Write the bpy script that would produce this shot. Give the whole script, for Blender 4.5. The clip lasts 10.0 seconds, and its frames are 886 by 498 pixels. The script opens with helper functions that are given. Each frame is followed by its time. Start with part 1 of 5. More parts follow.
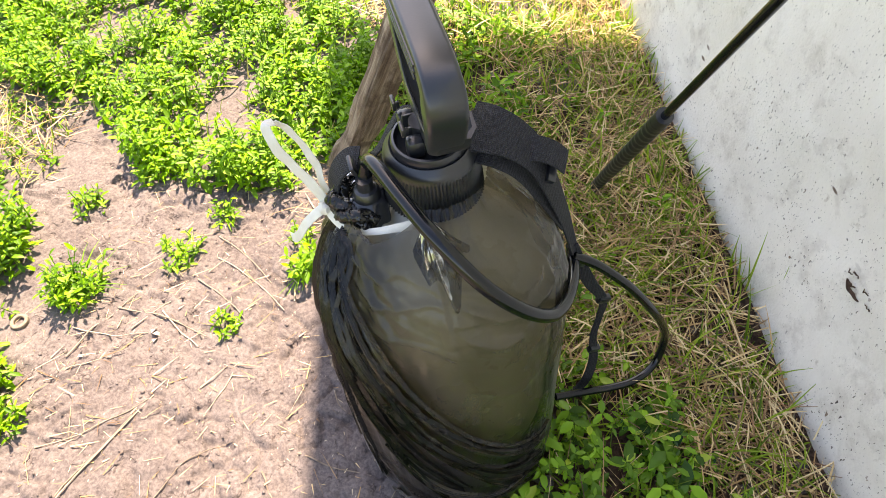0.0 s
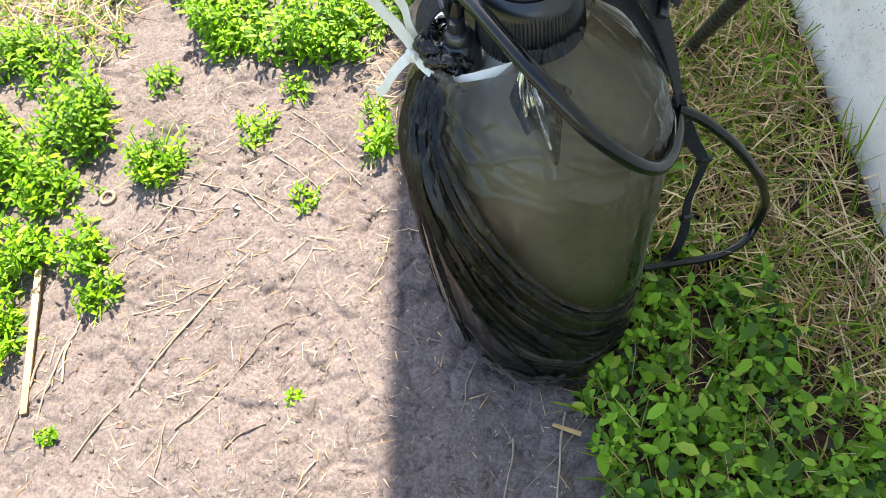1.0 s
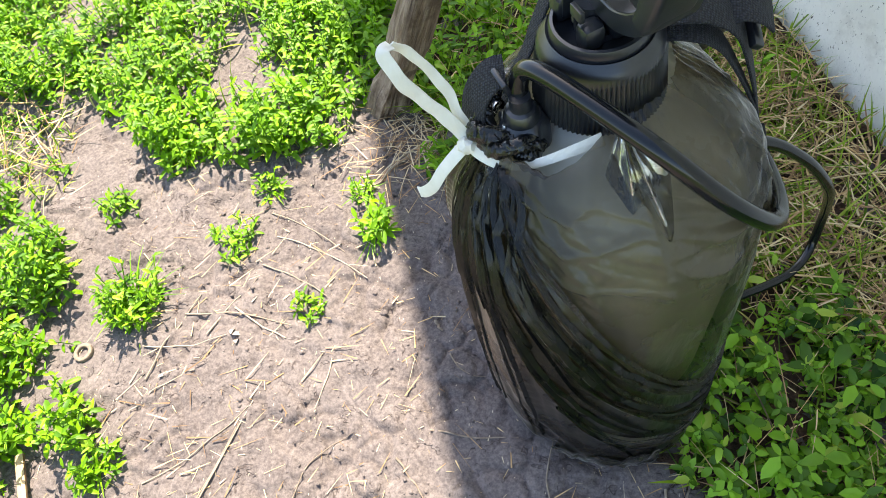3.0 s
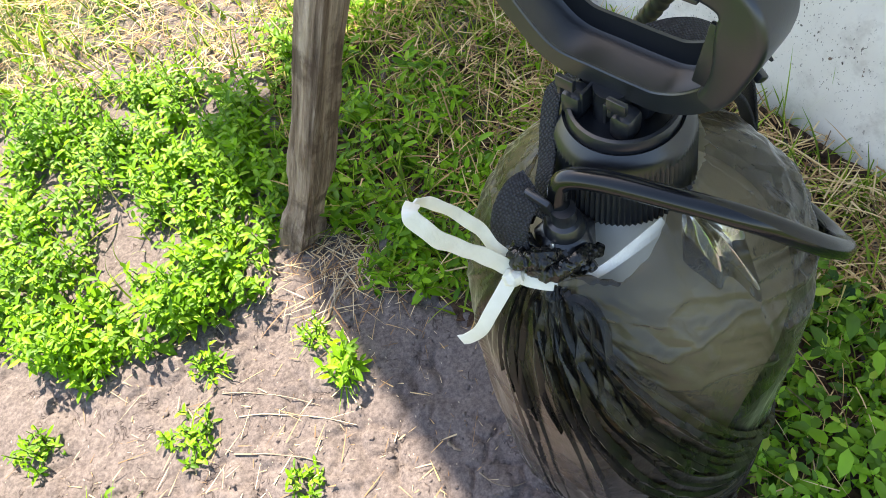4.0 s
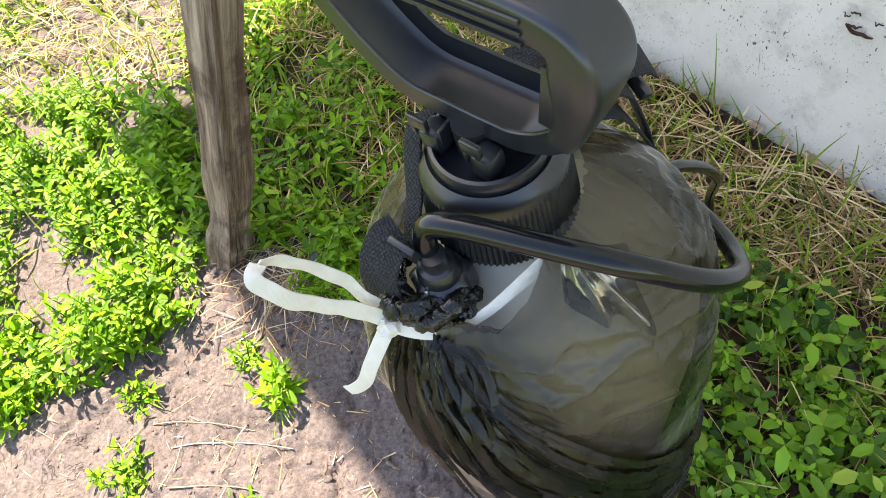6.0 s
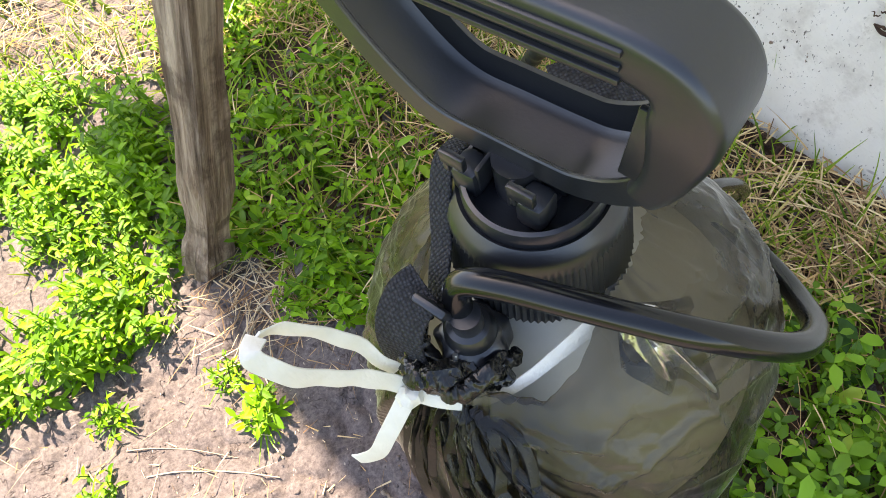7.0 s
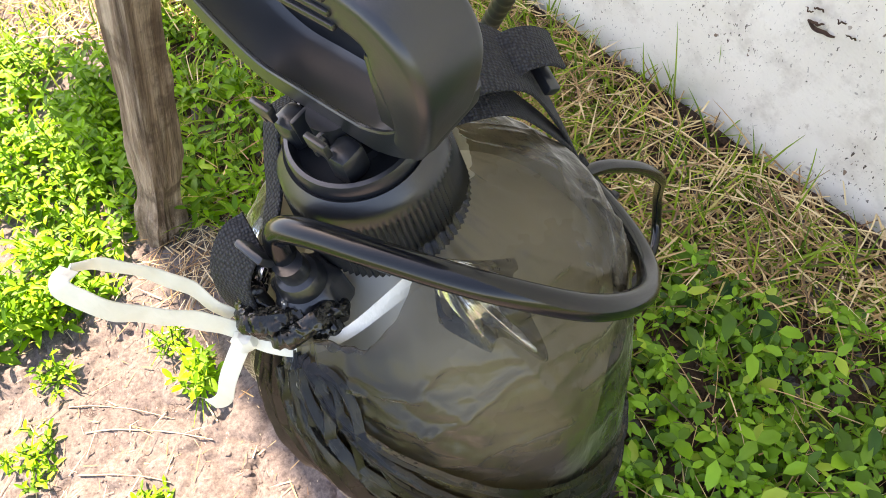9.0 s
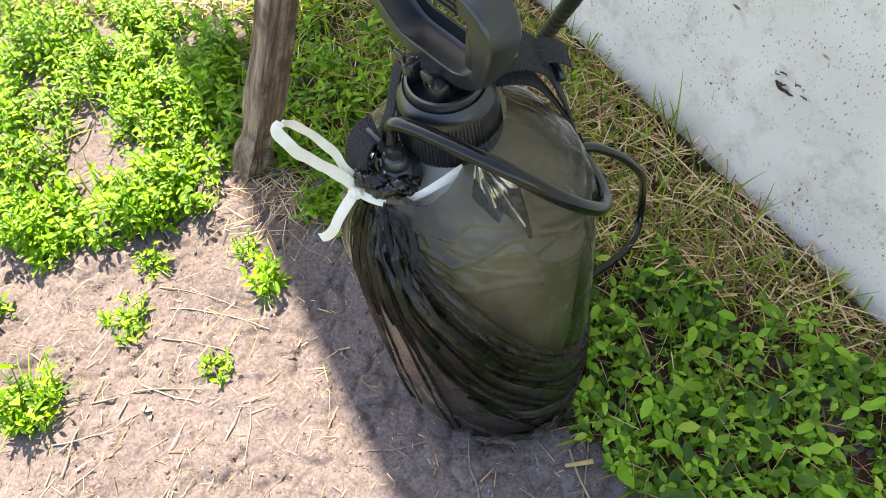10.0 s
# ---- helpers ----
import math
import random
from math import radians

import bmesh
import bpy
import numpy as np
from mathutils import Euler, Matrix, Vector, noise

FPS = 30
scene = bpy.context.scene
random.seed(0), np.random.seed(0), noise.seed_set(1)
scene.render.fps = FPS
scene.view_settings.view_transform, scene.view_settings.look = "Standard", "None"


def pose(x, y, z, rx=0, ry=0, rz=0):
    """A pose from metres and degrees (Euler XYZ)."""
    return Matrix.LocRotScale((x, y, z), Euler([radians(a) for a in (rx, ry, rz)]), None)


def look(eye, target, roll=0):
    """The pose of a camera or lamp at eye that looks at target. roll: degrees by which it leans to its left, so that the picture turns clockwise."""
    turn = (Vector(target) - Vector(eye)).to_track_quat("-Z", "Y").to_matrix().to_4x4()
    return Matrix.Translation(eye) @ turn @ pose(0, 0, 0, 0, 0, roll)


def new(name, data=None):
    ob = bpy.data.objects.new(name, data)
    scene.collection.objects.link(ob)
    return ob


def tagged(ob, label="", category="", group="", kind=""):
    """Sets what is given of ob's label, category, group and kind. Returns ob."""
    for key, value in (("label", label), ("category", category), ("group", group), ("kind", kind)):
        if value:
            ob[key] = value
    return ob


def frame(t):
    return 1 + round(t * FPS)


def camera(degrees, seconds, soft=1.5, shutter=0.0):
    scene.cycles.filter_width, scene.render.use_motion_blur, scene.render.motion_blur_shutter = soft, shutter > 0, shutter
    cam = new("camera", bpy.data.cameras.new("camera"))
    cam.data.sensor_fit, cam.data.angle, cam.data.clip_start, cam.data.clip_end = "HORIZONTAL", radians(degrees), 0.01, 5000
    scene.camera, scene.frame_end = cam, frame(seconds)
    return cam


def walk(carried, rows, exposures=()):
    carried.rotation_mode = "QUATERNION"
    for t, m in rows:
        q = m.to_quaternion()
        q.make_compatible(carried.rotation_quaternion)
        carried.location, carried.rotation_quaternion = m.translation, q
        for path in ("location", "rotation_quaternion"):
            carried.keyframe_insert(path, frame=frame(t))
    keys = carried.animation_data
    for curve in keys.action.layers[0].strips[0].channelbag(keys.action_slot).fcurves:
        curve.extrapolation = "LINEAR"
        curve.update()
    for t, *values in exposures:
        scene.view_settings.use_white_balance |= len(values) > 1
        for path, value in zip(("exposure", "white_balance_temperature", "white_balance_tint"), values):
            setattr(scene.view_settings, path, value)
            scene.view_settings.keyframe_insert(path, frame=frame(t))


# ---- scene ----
cam = camera(66.9, 10.0, soft=0.9)
PATH = [
    (0, (0.329, -0.215, 0.881), (-0.121, 0.869, -0.738), -5.6),
    (0.5, (0.298, -0.174, 0.925), (-0.154, 0.611, -0.858), 1.5),
    (0.7, (0.304, -0.176, 0.9), (-0.254, 0.603, -0.855), -13.6),
    (1, (0.306, -0.238, 0.844), (-0.242, 0.53, -0.919), -16.9),
    (1.5, (0.261, -0.235, 0.796), (-0.222, 0.548, -0.979), -18.0),
    (2, (0.231, -0.23, 0.78), (-0.228, 0.681, -0.941), -16.1),
    (2.2, (0.215, -0.199, 0.791), (-0.25, 0.807, -0.873), -17.3),
    (3.3, (0.166, -0.16, 0.8), (-0.241, 0.732, -0.944), -21.3),
    (3.5, (0.144, -0.14, 0.796), (-0.193, 0.776, -0.949), -21.9),
    (4, (0.084, -0.094, 0.791), (0.01, 0.967, -0.903), -22.1),
    (4.5, (0.125, -0.078, 0.792), (0.154, 0.942, -0.928), -21.9),
    (5, (0.142, -0.082, 0.785), (0.175, 0.925, -0.942), -22.7),
    (5.5, (0.142, -0.083, 0.779), (0.173, 0.931, -0.945), -22.6),
    (6.8, (0.159, -0.017, 0.75), (0.045, 0.928, -1.009), -25.0),
    (7, (0.136, -0.007, 0.741), (0.166, 0.931, -1.025), -20.8),
    (7.5, (0.085, 0.040, 0.7), (0.235, 0.918, -1.091), -21.2),
    (8, (0.115, 0.033, 0.689), (0.299, 0.868, -1.119), -19.4),
    (8.5, (0.183, -0.005, 0.704), (0.297, 0.811, -1.118), -21.2),
    (9, (0.202, -0.05, 0.733), (0.204, 0.870, -1.043), -19.5),
    (9.5, (0.19, -0.108, 0.8), (0.102, 0.789, -0.985), -13.8),
    (10, (0.172, -0.222, 0.88), (0.132, 0.769, -0.857), -11.7),
]
walk(cam, [(t, look(eye, target, roll)) for t, eye, target, roll in PATH], [(0.0, 2.05, 8400, 19), (0.5, 1.96, 7500, 15), (1.0, 1.93, 7300, 12), (2.0, 1.95, 7200, 9), (3.5, 1.9, 7300, 10), (5.0, 1.9, 7700, 14), (7.0, 2.15, 8000, 16), (7.5, 2.10, 8150, 17), (8.0, 2.08, 8300, 18), (8.5, 1.87, 8450, 19), (9.0, 2.40, 8600, 20), (10.0, 2.0, 7800, 15)])

# ---- world, sun, exposure ----
SUN_AZ = Vector((-0.27, 0.963, 0.0)).normalized()      # towards the sun, in plan
SUN_EL = radians(55.0)
world = bpy.data.worlds.new("world")
scene.world = world
world.use_nodes = True
wn, wl = world.node_tree.nodes, world.node_tree.links
sky = wn.new("ShaderNodeTexSky")
sky.sky_type, sky.sun_disc = "NISHITA", False
sky.sun_elevation = SUN_EL
sky.sun_rotation = math.atan2(SUN_AZ.x, SUN_AZ.y)
wl.new(sky.outputs[0], wn["Background"].inputs[0])
wn["Background"].inputs[1].default_value = 0.128
sun = new("sun", bpy.data.lights.new("sun", "SUN"))
sun.data.energy, sun.data.angle, sun.data.color = 4.35, radians(0.6), (1.0, 0.95, 0.86)
sun.matrix_world = look(SUN_AZ * math.cos(SUN_EL) * 10 + Vector((0, 0, math.sin(SUN_EL) * 10)), (0, 0, 0))

# ---- materials ----
def mat(name, build):
    m = bpy.data.materials.new(name)
    m.use_nodes = True
    nt = m.node_tree
    b = nt.nodes["Principled BSDF"]
    build(nt, b)
    return m


def node(nt, kind, **inputs):
    n = nt.nodes.new(kind)
    for k, v in inputs.items():
        n.inputs[k.replace("_", " ")].default_value = v
    return n


def obj_coords(nt, scale=(1, 1, 1)):
    tc = nt.nodes.new("ShaderNodeTexCoord")
    mp = node(nt, "ShaderNodeMapping", Scale=scale)
    nt.links.new(tc.outputs["Object"], mp.inputs["Vector"])
    return mp.outputs["Vector"]


def ramp(nt, fac, stops):
    r = nt.nodes.new("ShaderNodeValToRGB")
    el = r.color_ramp.elements
    while len(el) < len(stops):
        el.new(0.5)
    for e, (p, c) in zip(el, stops):
        e.position, e.color = p, (*c, 1) if len(c) == 3 else c
    nt.links.new(fac, r.inputs[0])
    return r.outputs[0]


def noise_tex(nt, vec, scale, detail=4.0, rough=0.55):
    n = node(nt, "ShaderNodeTexNoise", Scale=scale, Detail=detail, Roughness=rough)
    nt.links.new(vec, n.inputs["Vector"])
    return n.outputs[0]


def mix(nt, fac, a, b, kind="MIX"):
    m = nt.nodes.new("ShaderNodeMix")
    m.data_type, m.blend_type = "RGBA", kind
    for sock, v in ((m.inputs[0], fac), (m.inputs[6], a), (m.inputs[7], b)):
        if isinstance(v, (int, float)):
            sock.default_value = v
        elif isinstance(v, tuple):
            sock.default_value = (*v, 1)
        else:
            nt.links.new(v, sock)
    return m.outputs[2]


def bump(nt, b, height, strength, distance):
    n = node(nt, "ShaderNodeBump", Strength=strength, Distance=distance)
    nt.links.new(height, n.inputs["Height"])
    nt.links.new(n.outputs[0], b.inputs["Normal"])


def voronoi(nt, vec, scale, feature="F1"):
    v = node(nt, "ShaderNodeTexVoronoi", Scale=scale)
    v.feature = feature
    nt.links.new(vec, v.inputs["Vector"])
    return v


def soil_nodes(nt, b):
    v = obj_coords(nt)
    big = noise_tex(nt, v, 5.0, 3)
    fine = noise_tex(nt, v, 190.0, 6, 0.75)
    mid = noise_tex(nt, v, 30.0, 5, 0.6)
    base = ramp(nt, big, [(0.3, (0.088, 0.069, 0.066)), (0.7, (0.164, 0.136, 0.131))])
    base = mix(nt, 0.38, base, ramp(nt, mid, [(0.3, (0.050, 0.037, 0.036)), (0.75, (0.186, 0.157, 0.153))]))
    base = mix(nt, 0.32, base, ramp(nt, fine, [(0.38, (0.022, 0.014, 0.012)), (0.66, (0.38, 0.315, 0.290))]))
    # short wavy creases, the shade in their dips painted into the colour
    cracked = None
    for stretch, scale, where in (((0.55, 1.0, 1.0), 42.0, 21.0), ((1.0, 0.5, 1.0), 34.0, 26.0)):
        line = noise_tex(nt, obj_coords(nt, stretch), scale, 3, 0.6)
        crease_shade = ramp(nt, line, [(0.478, (1, 1, 1)), (0.497, (0.55, 0.51, 0.50)), (0.503, (0.55, 0.51, 0.50)), (0.514, (1, 1, 1))])
        gate = ramp(nt, noise_tex(nt, v, where, 3), [(0.56, (0, 0, 0)), (0.61, (1, 1, 1))])
        one = mix(nt, gate, (1.0, 1.0, 1.0), crease_shade)
        cracked = one if cracked is None else mix(nt, 1.0, cracked, one, "MULTIPLY")
    base = mix(nt, 1.0, base, cracked, "MULTIPLY")
    litter = voronoi(nt, obj_coords(nt, (1.0, 0.33, 1.0)), 210.0)
    speck = ramp(nt, litter.outputs["Distance"], [(0.10, (1, 1, 1)), (0.16, (0, 0, 0))])
    speckgate = ramp(nt, litter.outputs["Color"], [(0.74, (0, 0, 0)), (0.76, (1, 1, 1))])
    fac = mix(nt, 1.0, speck, speckgate, "MULTIPLY")
    base = mix(nt, fac, base, (0.50, 0.42, 0.32))
    grit = voronoi(nt, v, 330.0)
    pit = ramp(nt, grit.outputs["Distance"], [(0.16, (1, 1, 1)), (0.26, (0, 0, 0))])
    pitgate = ramp(nt, grit.outputs["Color"], [(0.88, (0, 0, 0)), (0.90, (1, 1, 1))])
    base = mix(nt, mix(nt, 1.0, pit, pitgate, "MULTIPLY"), base, (0.030, 0.020, 0.016))
    nt.links.new(base, b.inputs["Base Color"])
    b.inputs["Roughness"].default_value = 0.95
    h = mix(nt, 1.0, mix(nt, 0.30, mid, fine), cracked, "MULTIPLY")
    bump(nt, b, h, 0.8, 0.005)
    # turf takes over beyond the trodden patch
    far = nt.nodes.new("ShaderNodeVectorMath")
    far.operation = "LENGTH"
    nt.links.new(v, far.inputs[0])
    wob = nt.nodes.new("ShaderNodeMath")
    wob.operation = "MULTIPLY_ADD"
    nt.links.new(noise_tex(nt, v, 1.6, 4), wob.inputs[0])
    wob.inputs[1].default_value = 1.2
    nt.links.new(far.outputs["Value"], wob.inputs[2])
    turf = ramp(nt, noise_tex(nt, v, 7.0, 6, 0.7), [(0.30, (0.035, 0.060, 0.010)), (0.55, (0.085, 0.125, 0.022)), (0.75, (0.21, 0.17, 0.065))])
    scale = nt.nodes.new("ShaderNodeMapRange")
    nt.links.new(wob.outputs[0], scale.inputs[0])
    scale.inputs["From Min"].default_value, scale.inputs["From Max"].default_value = 1.75, 2.3
    nt.links.new(mix(nt, scale.outputs[0], base, turf), b.inputs["Base Color"])


def leaf_nodes(dark, light, old=None, rough=0.45):
    def f(nt, b):
        g = nt.nodes.new("ShaderNodeNewGeometry")
        stops = [(0.0, dark), (0.85, light)]
        if old:
            stops += [(0.93, light), (0.96, old)]
        c = ramp(nt, g.outputs["Random Per Island"], stops)
        v = obj_coords(nt)
        c = mix(nt, 0.25, c, ramp(nt, noise_tex(nt, v, 9.0, 3), [(0.35, dark), (0.7, light)]))
        nt.links.new(c, b.inputs["Base Color"])
        b.inputs["Roughness"].default_value = rough
        b.inputs["Specular IOR Level"].default_value = 0.22
        tr = nt.nodes.new("ShaderNodeBsdfTranslucent")
        hue = mix(nt, 1.0, c, (1.15, 1.45, 0.45), "MULTIPLY")
        nt.links.new(hue, tr.inputs[0])
        ms = nt.nodes.new("ShaderNodeMixShader")
        ms.inputs[0].default_value = 0.27
        nt.links.new(b.outputs[0], ms.inputs[1])
        nt.links.new(tr.outputs[0], ms.inputs[2])
        nt.links.new(ms.outputs[0], nt.nodes["Material Output"].inputs[0])
        bump(nt, b, noise_tex(nt, v, 400.0, 3), 0.3, 0.001)
    return f


def straw_nodes(nt, b, mid=(0.70, 0.45, 0.18), pale=(0.90, 0.72, 0.40)):
    g = nt.nodes.new("ShaderNodeNewGeometry")
    c = ramp(nt, g.outputs["Random Per Island"], [(0.0, (0.050, 0.020, 0.010)), (0.32, (0.32, 0.150, 0.058)), (0.6, mid), (1.0, pale)])
    v = obj_coords(nt)
    c = mix(nt, 0.3, c, ramp(nt, noise_tex(nt, v, 60.0, 4), [(0.3, (0.13, 0.07, 0.035)), (0.7, (0.60, 0.43, 0.21))]))
    nt.links.new(c, b.inputs["Base Color"])
    b.inputs["Roughness"].default_value = 0.7
    bump(nt, b, noise_tex(nt, v, 300.0, 3), 0.4, 0.001)


def twig_nodes(nt, b):
    o = nt.nodes.new("ShaderNodeObjectInfo")
    c = ramp(nt, o.outputs["Random"], [(0.0, (0.12, 0.085, 0.065)), (0.5, (0.30, 0.23, 0.17)), (1.0, (0.55, 0.45, 0.33))])
    v = obj_coords(nt)
    c = mix(nt, 0.35, c, ramp(nt, noise_tex(nt, v, 150.0, 4), [(0.3, (0.10, 0.07, 0.05)), (0.7, (0.55, 0.45, 0.34))]))
    nt.links.new(c, b.inputs["Base Color"])
    b.inputs["Roughness"].default_value = 0.85
    bump(nt, b, noise_tex(nt, v, 400.0, 3), 0.6, 0.001)


def bark_nodes(nt, b):
    turn = node(nt, "ShaderNodeMapping", Rotation=(0.0, -radians(24.0), 0.0))
    nt.links.new(obj_coords(nt), turn.inputs["Vector"])
    along = node(nt, "ShaderNodeMapping", Scale=(1.0, 1.0, 0.07))
    nt.links.new(turn.outputs[0], along.inputs["Vector"])
    v = along.outputs[0]
    grain = noise_tex(nt, v, 160.0, 6, 0.7)
    wide = noise_tex(nt, v, 30.0, 4)
    c = ramp(nt, grain, [(0.36, (0.036, 0.020, 0.011)), (0.49, (0.27, 0.185, 0.125)), (0.66, (0.62, 0.49, 0.37))])
    c = mix(nt, 0.55, c, ramp(nt, wide, [(0.39, (0.045, 0.024, 0.014)), (0.48, (0.27, 0.180, 0.118)), (0.61, (0.58, 0.45, 0.33))]))
    v2 = obj_coords(nt)
    c = mix(nt, ramp(nt, noise_tex(nt, v2, 13.0, 5, 0.65), [(0.54, (0, 0, 0)), (0.63, (0.70, 0.70, 0.70))]), c, (0.085, 0.048, 0.028))
    nt.links.new(c, b.inputs["Base Color"])
    b.inputs["Roughness"].default_value = 0.9
    bump(nt, b, mix(nt, 0.5, grain, wide), 1.0, 0.014)


def plaster_nodes(nt, b):
    v = obj_coords(nt)
    c = ramp(nt, noise_tex(nt, v, 7.0, 5, 0.6), [(0.3, (0.73, 0.675, 0.605)), (0.7, (0.87, 0.82, 0.75))])
    stain = ramp(nt, noise_tex(nt, v, 16.0, 5, 0.7), [(0.54, (0, 0, 0)), (0.72, (0.6, 0.6, 0.6))])
    c = mix(nt, stain, c, (0.46, 0.40, 0.34))
    smear = ramp(nt, noise_tex(nt, obj_coords(nt, (1.0, 1.0, 0.6)), 24.0, 6, 0.75), [(0.62, (0, 0, 0)), (0.72, (0.7, 0.7, 0.7))])
    c = mix(nt, smear, c, (0.33, 0.25, 0.19))
    for scale, lo, stretch, tone in ((85.0, 0.87, (1, 1, 1.5), (0.06, 0.045, 0.037)), (34.0, 0.84, (0.7, 0.7, 2.0), (0.15, 0.10, 0.075)), (150.0, 0.80, (1, 1, 1.2), (0.10, 0.075, 0.06))):
        vo = voronoi(nt, obj_coords(nt, stretch), scale)
        dot = ramp(nt, vo.outputs["Distance"], [(0.12, (1, 1, 1)), (0.20, (0, 0, 0))])
        gate = ramp(nt, vo.outputs["Color"], [(lo, (0, 0, 0)), (lo + 0.03, (1, 1, 1))])
        patch = ramp(nt, noise_tex(nt, v, 6.0, 2), [(0.38, (0.15, 0.15, 0.15)), (0.58, (1, 1, 1))])
        c = mix(nt, mix(nt, 1.0, mix(nt, 1.0, dot, gate, "MULTIPLY"), patch, "MULTIPLY"), c, tone)
    for scale, lo, tone in ((210.0, 0.675, (0.07, 0.05, 0.04)), (95.0, 0.72, (0.22, 0.15, 0.11)), (340.0, 0.68, (0.14, 0.11, 0.09))):
        fleck = ramp(nt, noise_tex(nt, obj_coords(nt, (1, 1.2, 0.7)), scale, 2, 0.5), [(lo, (0, 0, 0)), (lo + 0.03, (1, 1, 1))])
        area = ramp(nt, noise_tex(nt, v, 9.0, 4, 0.6), [(0.40, (0.1, 0.1, 0.1)), (0.60, (1, 1, 1))])
        c = mix(nt, mix(nt, 1.0, fleck, area, "MULTIPLY"), c, tone)
    nt.links.new(c, b.inputs["Base Color"])
    b.inputs["Roughness"].default_value = 0.85
    bump(nt, b, mix(nt, 0.5, noise_tex(nt, v, 40.0, 6, 0.7), noise_tex(nt, v, 220.0, 3)), 0.5, 0.004)


def plastic_nodes(colour, rough, grain=600.0, amount=0.07):
    def f(nt, b):
        v = obj_coords(nt)
        c = mix(nt, ramp(nt, noise_tex(nt, v, 25.0, 5, 0.65), [(0.45, (0, 0, 0)), (0.8, (0.35, 0.35, 0.35))]), colour, tuple(min(1, k * 1.6 + 0.006) for k in colour))
        nt.links.new(c, b.inputs["Base Color"])
        r = nt.nodes.new("ShaderNodeMapRange")
        nt.links.new(noise_tex(nt, v, 40.0, 4), r.inputs[0])
        r.inputs["To Min"].default_value, r.inputs["To Max"].default_value = rough - 0.08, rough + 0.12
        nt.links.new(r.outputs[0], b.inputs["Roughness"])
        bump(nt, b, noise_tex(nt, v, grain, 2), amount, 0.0006)
    return f


def webbing_nodes(nt, b):
    v = obj_coords(nt)
    ch = voronoi(nt, v, 600.0)
    ch.inputs["Randomness"].default_value = 0.35
    c = ramp(nt, ch.outputs["Distance"], [(0.1, (0.036, 0.040, 0.050)), (0.6, (0.005, 0.005, 0.007))])
    nt.links.new(c, b.inputs["Base Color"])
    b.inputs["Roughness"].default_value = 0.8
    bump(nt, b, ch.outputs["Distance"], 0.9, -0.0015)


def film_nodes(tint, cover, ior=1.38, crumple=0.7, haze=0.0):
    def f(nt, b):
        v = obj_coords(nt)
        b.inputs["Base Color"].default_value = (0.010, 0.010, 0.009, 1)
        r = ramp(nt, noise_tex(nt, v, 18.0, 4), [(0.3, (0.20 + haze,) * 3), (0.7, (0.38 + haze,) * 3)])
        nt.links.new(r, b.inputs["Roughness"])
        wr = mix(nt, 0.35, noise_tex(nt, obj_coords(nt, (1.0, 1.0, 0.30)), 26.0, 3, 0.5), noise_tex(nt, obj_coords(nt, (1.0, 1.0, 0.22)), 95.0, 4, 0.55))
        bump(nt, b, wr, crumple, 0.008)
        b.inputs["Specular IOR Level"].default_value = 0.0
        tp = nt.nodes.new("ShaderNodeBsdfTransparent")
        tp.inputs[0].default_value = (*tint, 1)
        ms = nt.nodes.new("ShaderNodeMixShader")
        ms.inputs[0].default_value = cover
        nt.links.new(tp.outputs[0], ms.inputs[1])
        nt.links.new(b.outputs[0], ms.inputs[2])
        gl = nt.nodes.new("ShaderNodeBsdfGlossy")
        nt.links.new(r, gl.inputs["Roughness"])
        nt.links.new(b.inputs["Normal"].links[0].from_socket, gl.inputs["Normal"])
        fr = node(nt, "ShaderNodeFresnel", IOR=ior)
        nt.links.new(b.inputs["Normal"].links[0].from_socket, fr.inputs["Normal"])
        top = nt.nodes.new("ShaderNodeMixShader")
        nt.links.new(fr.outputs[0], top.inputs[0])
        nt.links.new(ms.outputs[0], top.inputs[1])
        nt.links.new(gl.outputs[0], top.inputs[2])
        nt.links.new(top.outputs[0], nt.nodes["Material Output"].inputs[0])
    return f


def ribbon_nodes(nt, b):
    v = obj_coords(nt)
    c = ramp(nt, noise_tex(nt, v, 60.0, 4), [(0.3, (0.74, 0.71, 0.61)), (0.7, (0.86, 0.83, 0.74))])
    nt.links.new(c, b.inputs["Base Color"])
    b.inputs["Roughness"].default_value = 0.45
    b.inputs["Subsurface Weight"].default_value = 0.0
    bump(nt, b, noise_tex(nt, obj_coords(nt, (1, 1, 0.3)), 180.0, 3), 0.5, 0.002)


M_SOIL = mat("soil", soil_nodes)
M_WEED = mat("weed_leaf", leaf_nodes((0.026, 0.100, 0.006), (0.245, 0.480, 0.012), (0.36, 0.52, 0.05)))
M_CLOVER = mat("clover_leaf", leaf_nodes((0.010, 0.046, 0.012), (0.310, 0.580, 0.046), (0.48, 0.60, 0.08), 0.26))
M_GRASS = mat("grass_blade", leaf_nodes((0.050, 0.115, 0.010), (0.350, 0.460, 0.040), (0.72, 0.55, 0.22)))
M_STRAW = mat("dry_straw", straw_nodes)
M_LITTER = mat("bleached_straw", lambda nt, b: straw_nodes(nt, b, (0.60, 0.44, 0.24), (0.84, 0.72, 0.50)))
def humus_nodes(nt, b):
    v = obj_coords(nt)
    c = ramp(nt, noise_tex(nt, v, 90.0, 6, 0.7), [(0.3, (0.028, 0.013, 0.008)), (0.6, (0.110, 0.058, 0.034)), (0.8, (0.24, 0.145, 0.080))])
    nt.links.new(c, b.inputs["Base Color"])
    b.inputs["Roughness"].default_value = 0.95
    bump(nt, b, noise_tex(nt, v, 110.0, 5, 0.7), 1.0, 0.012)


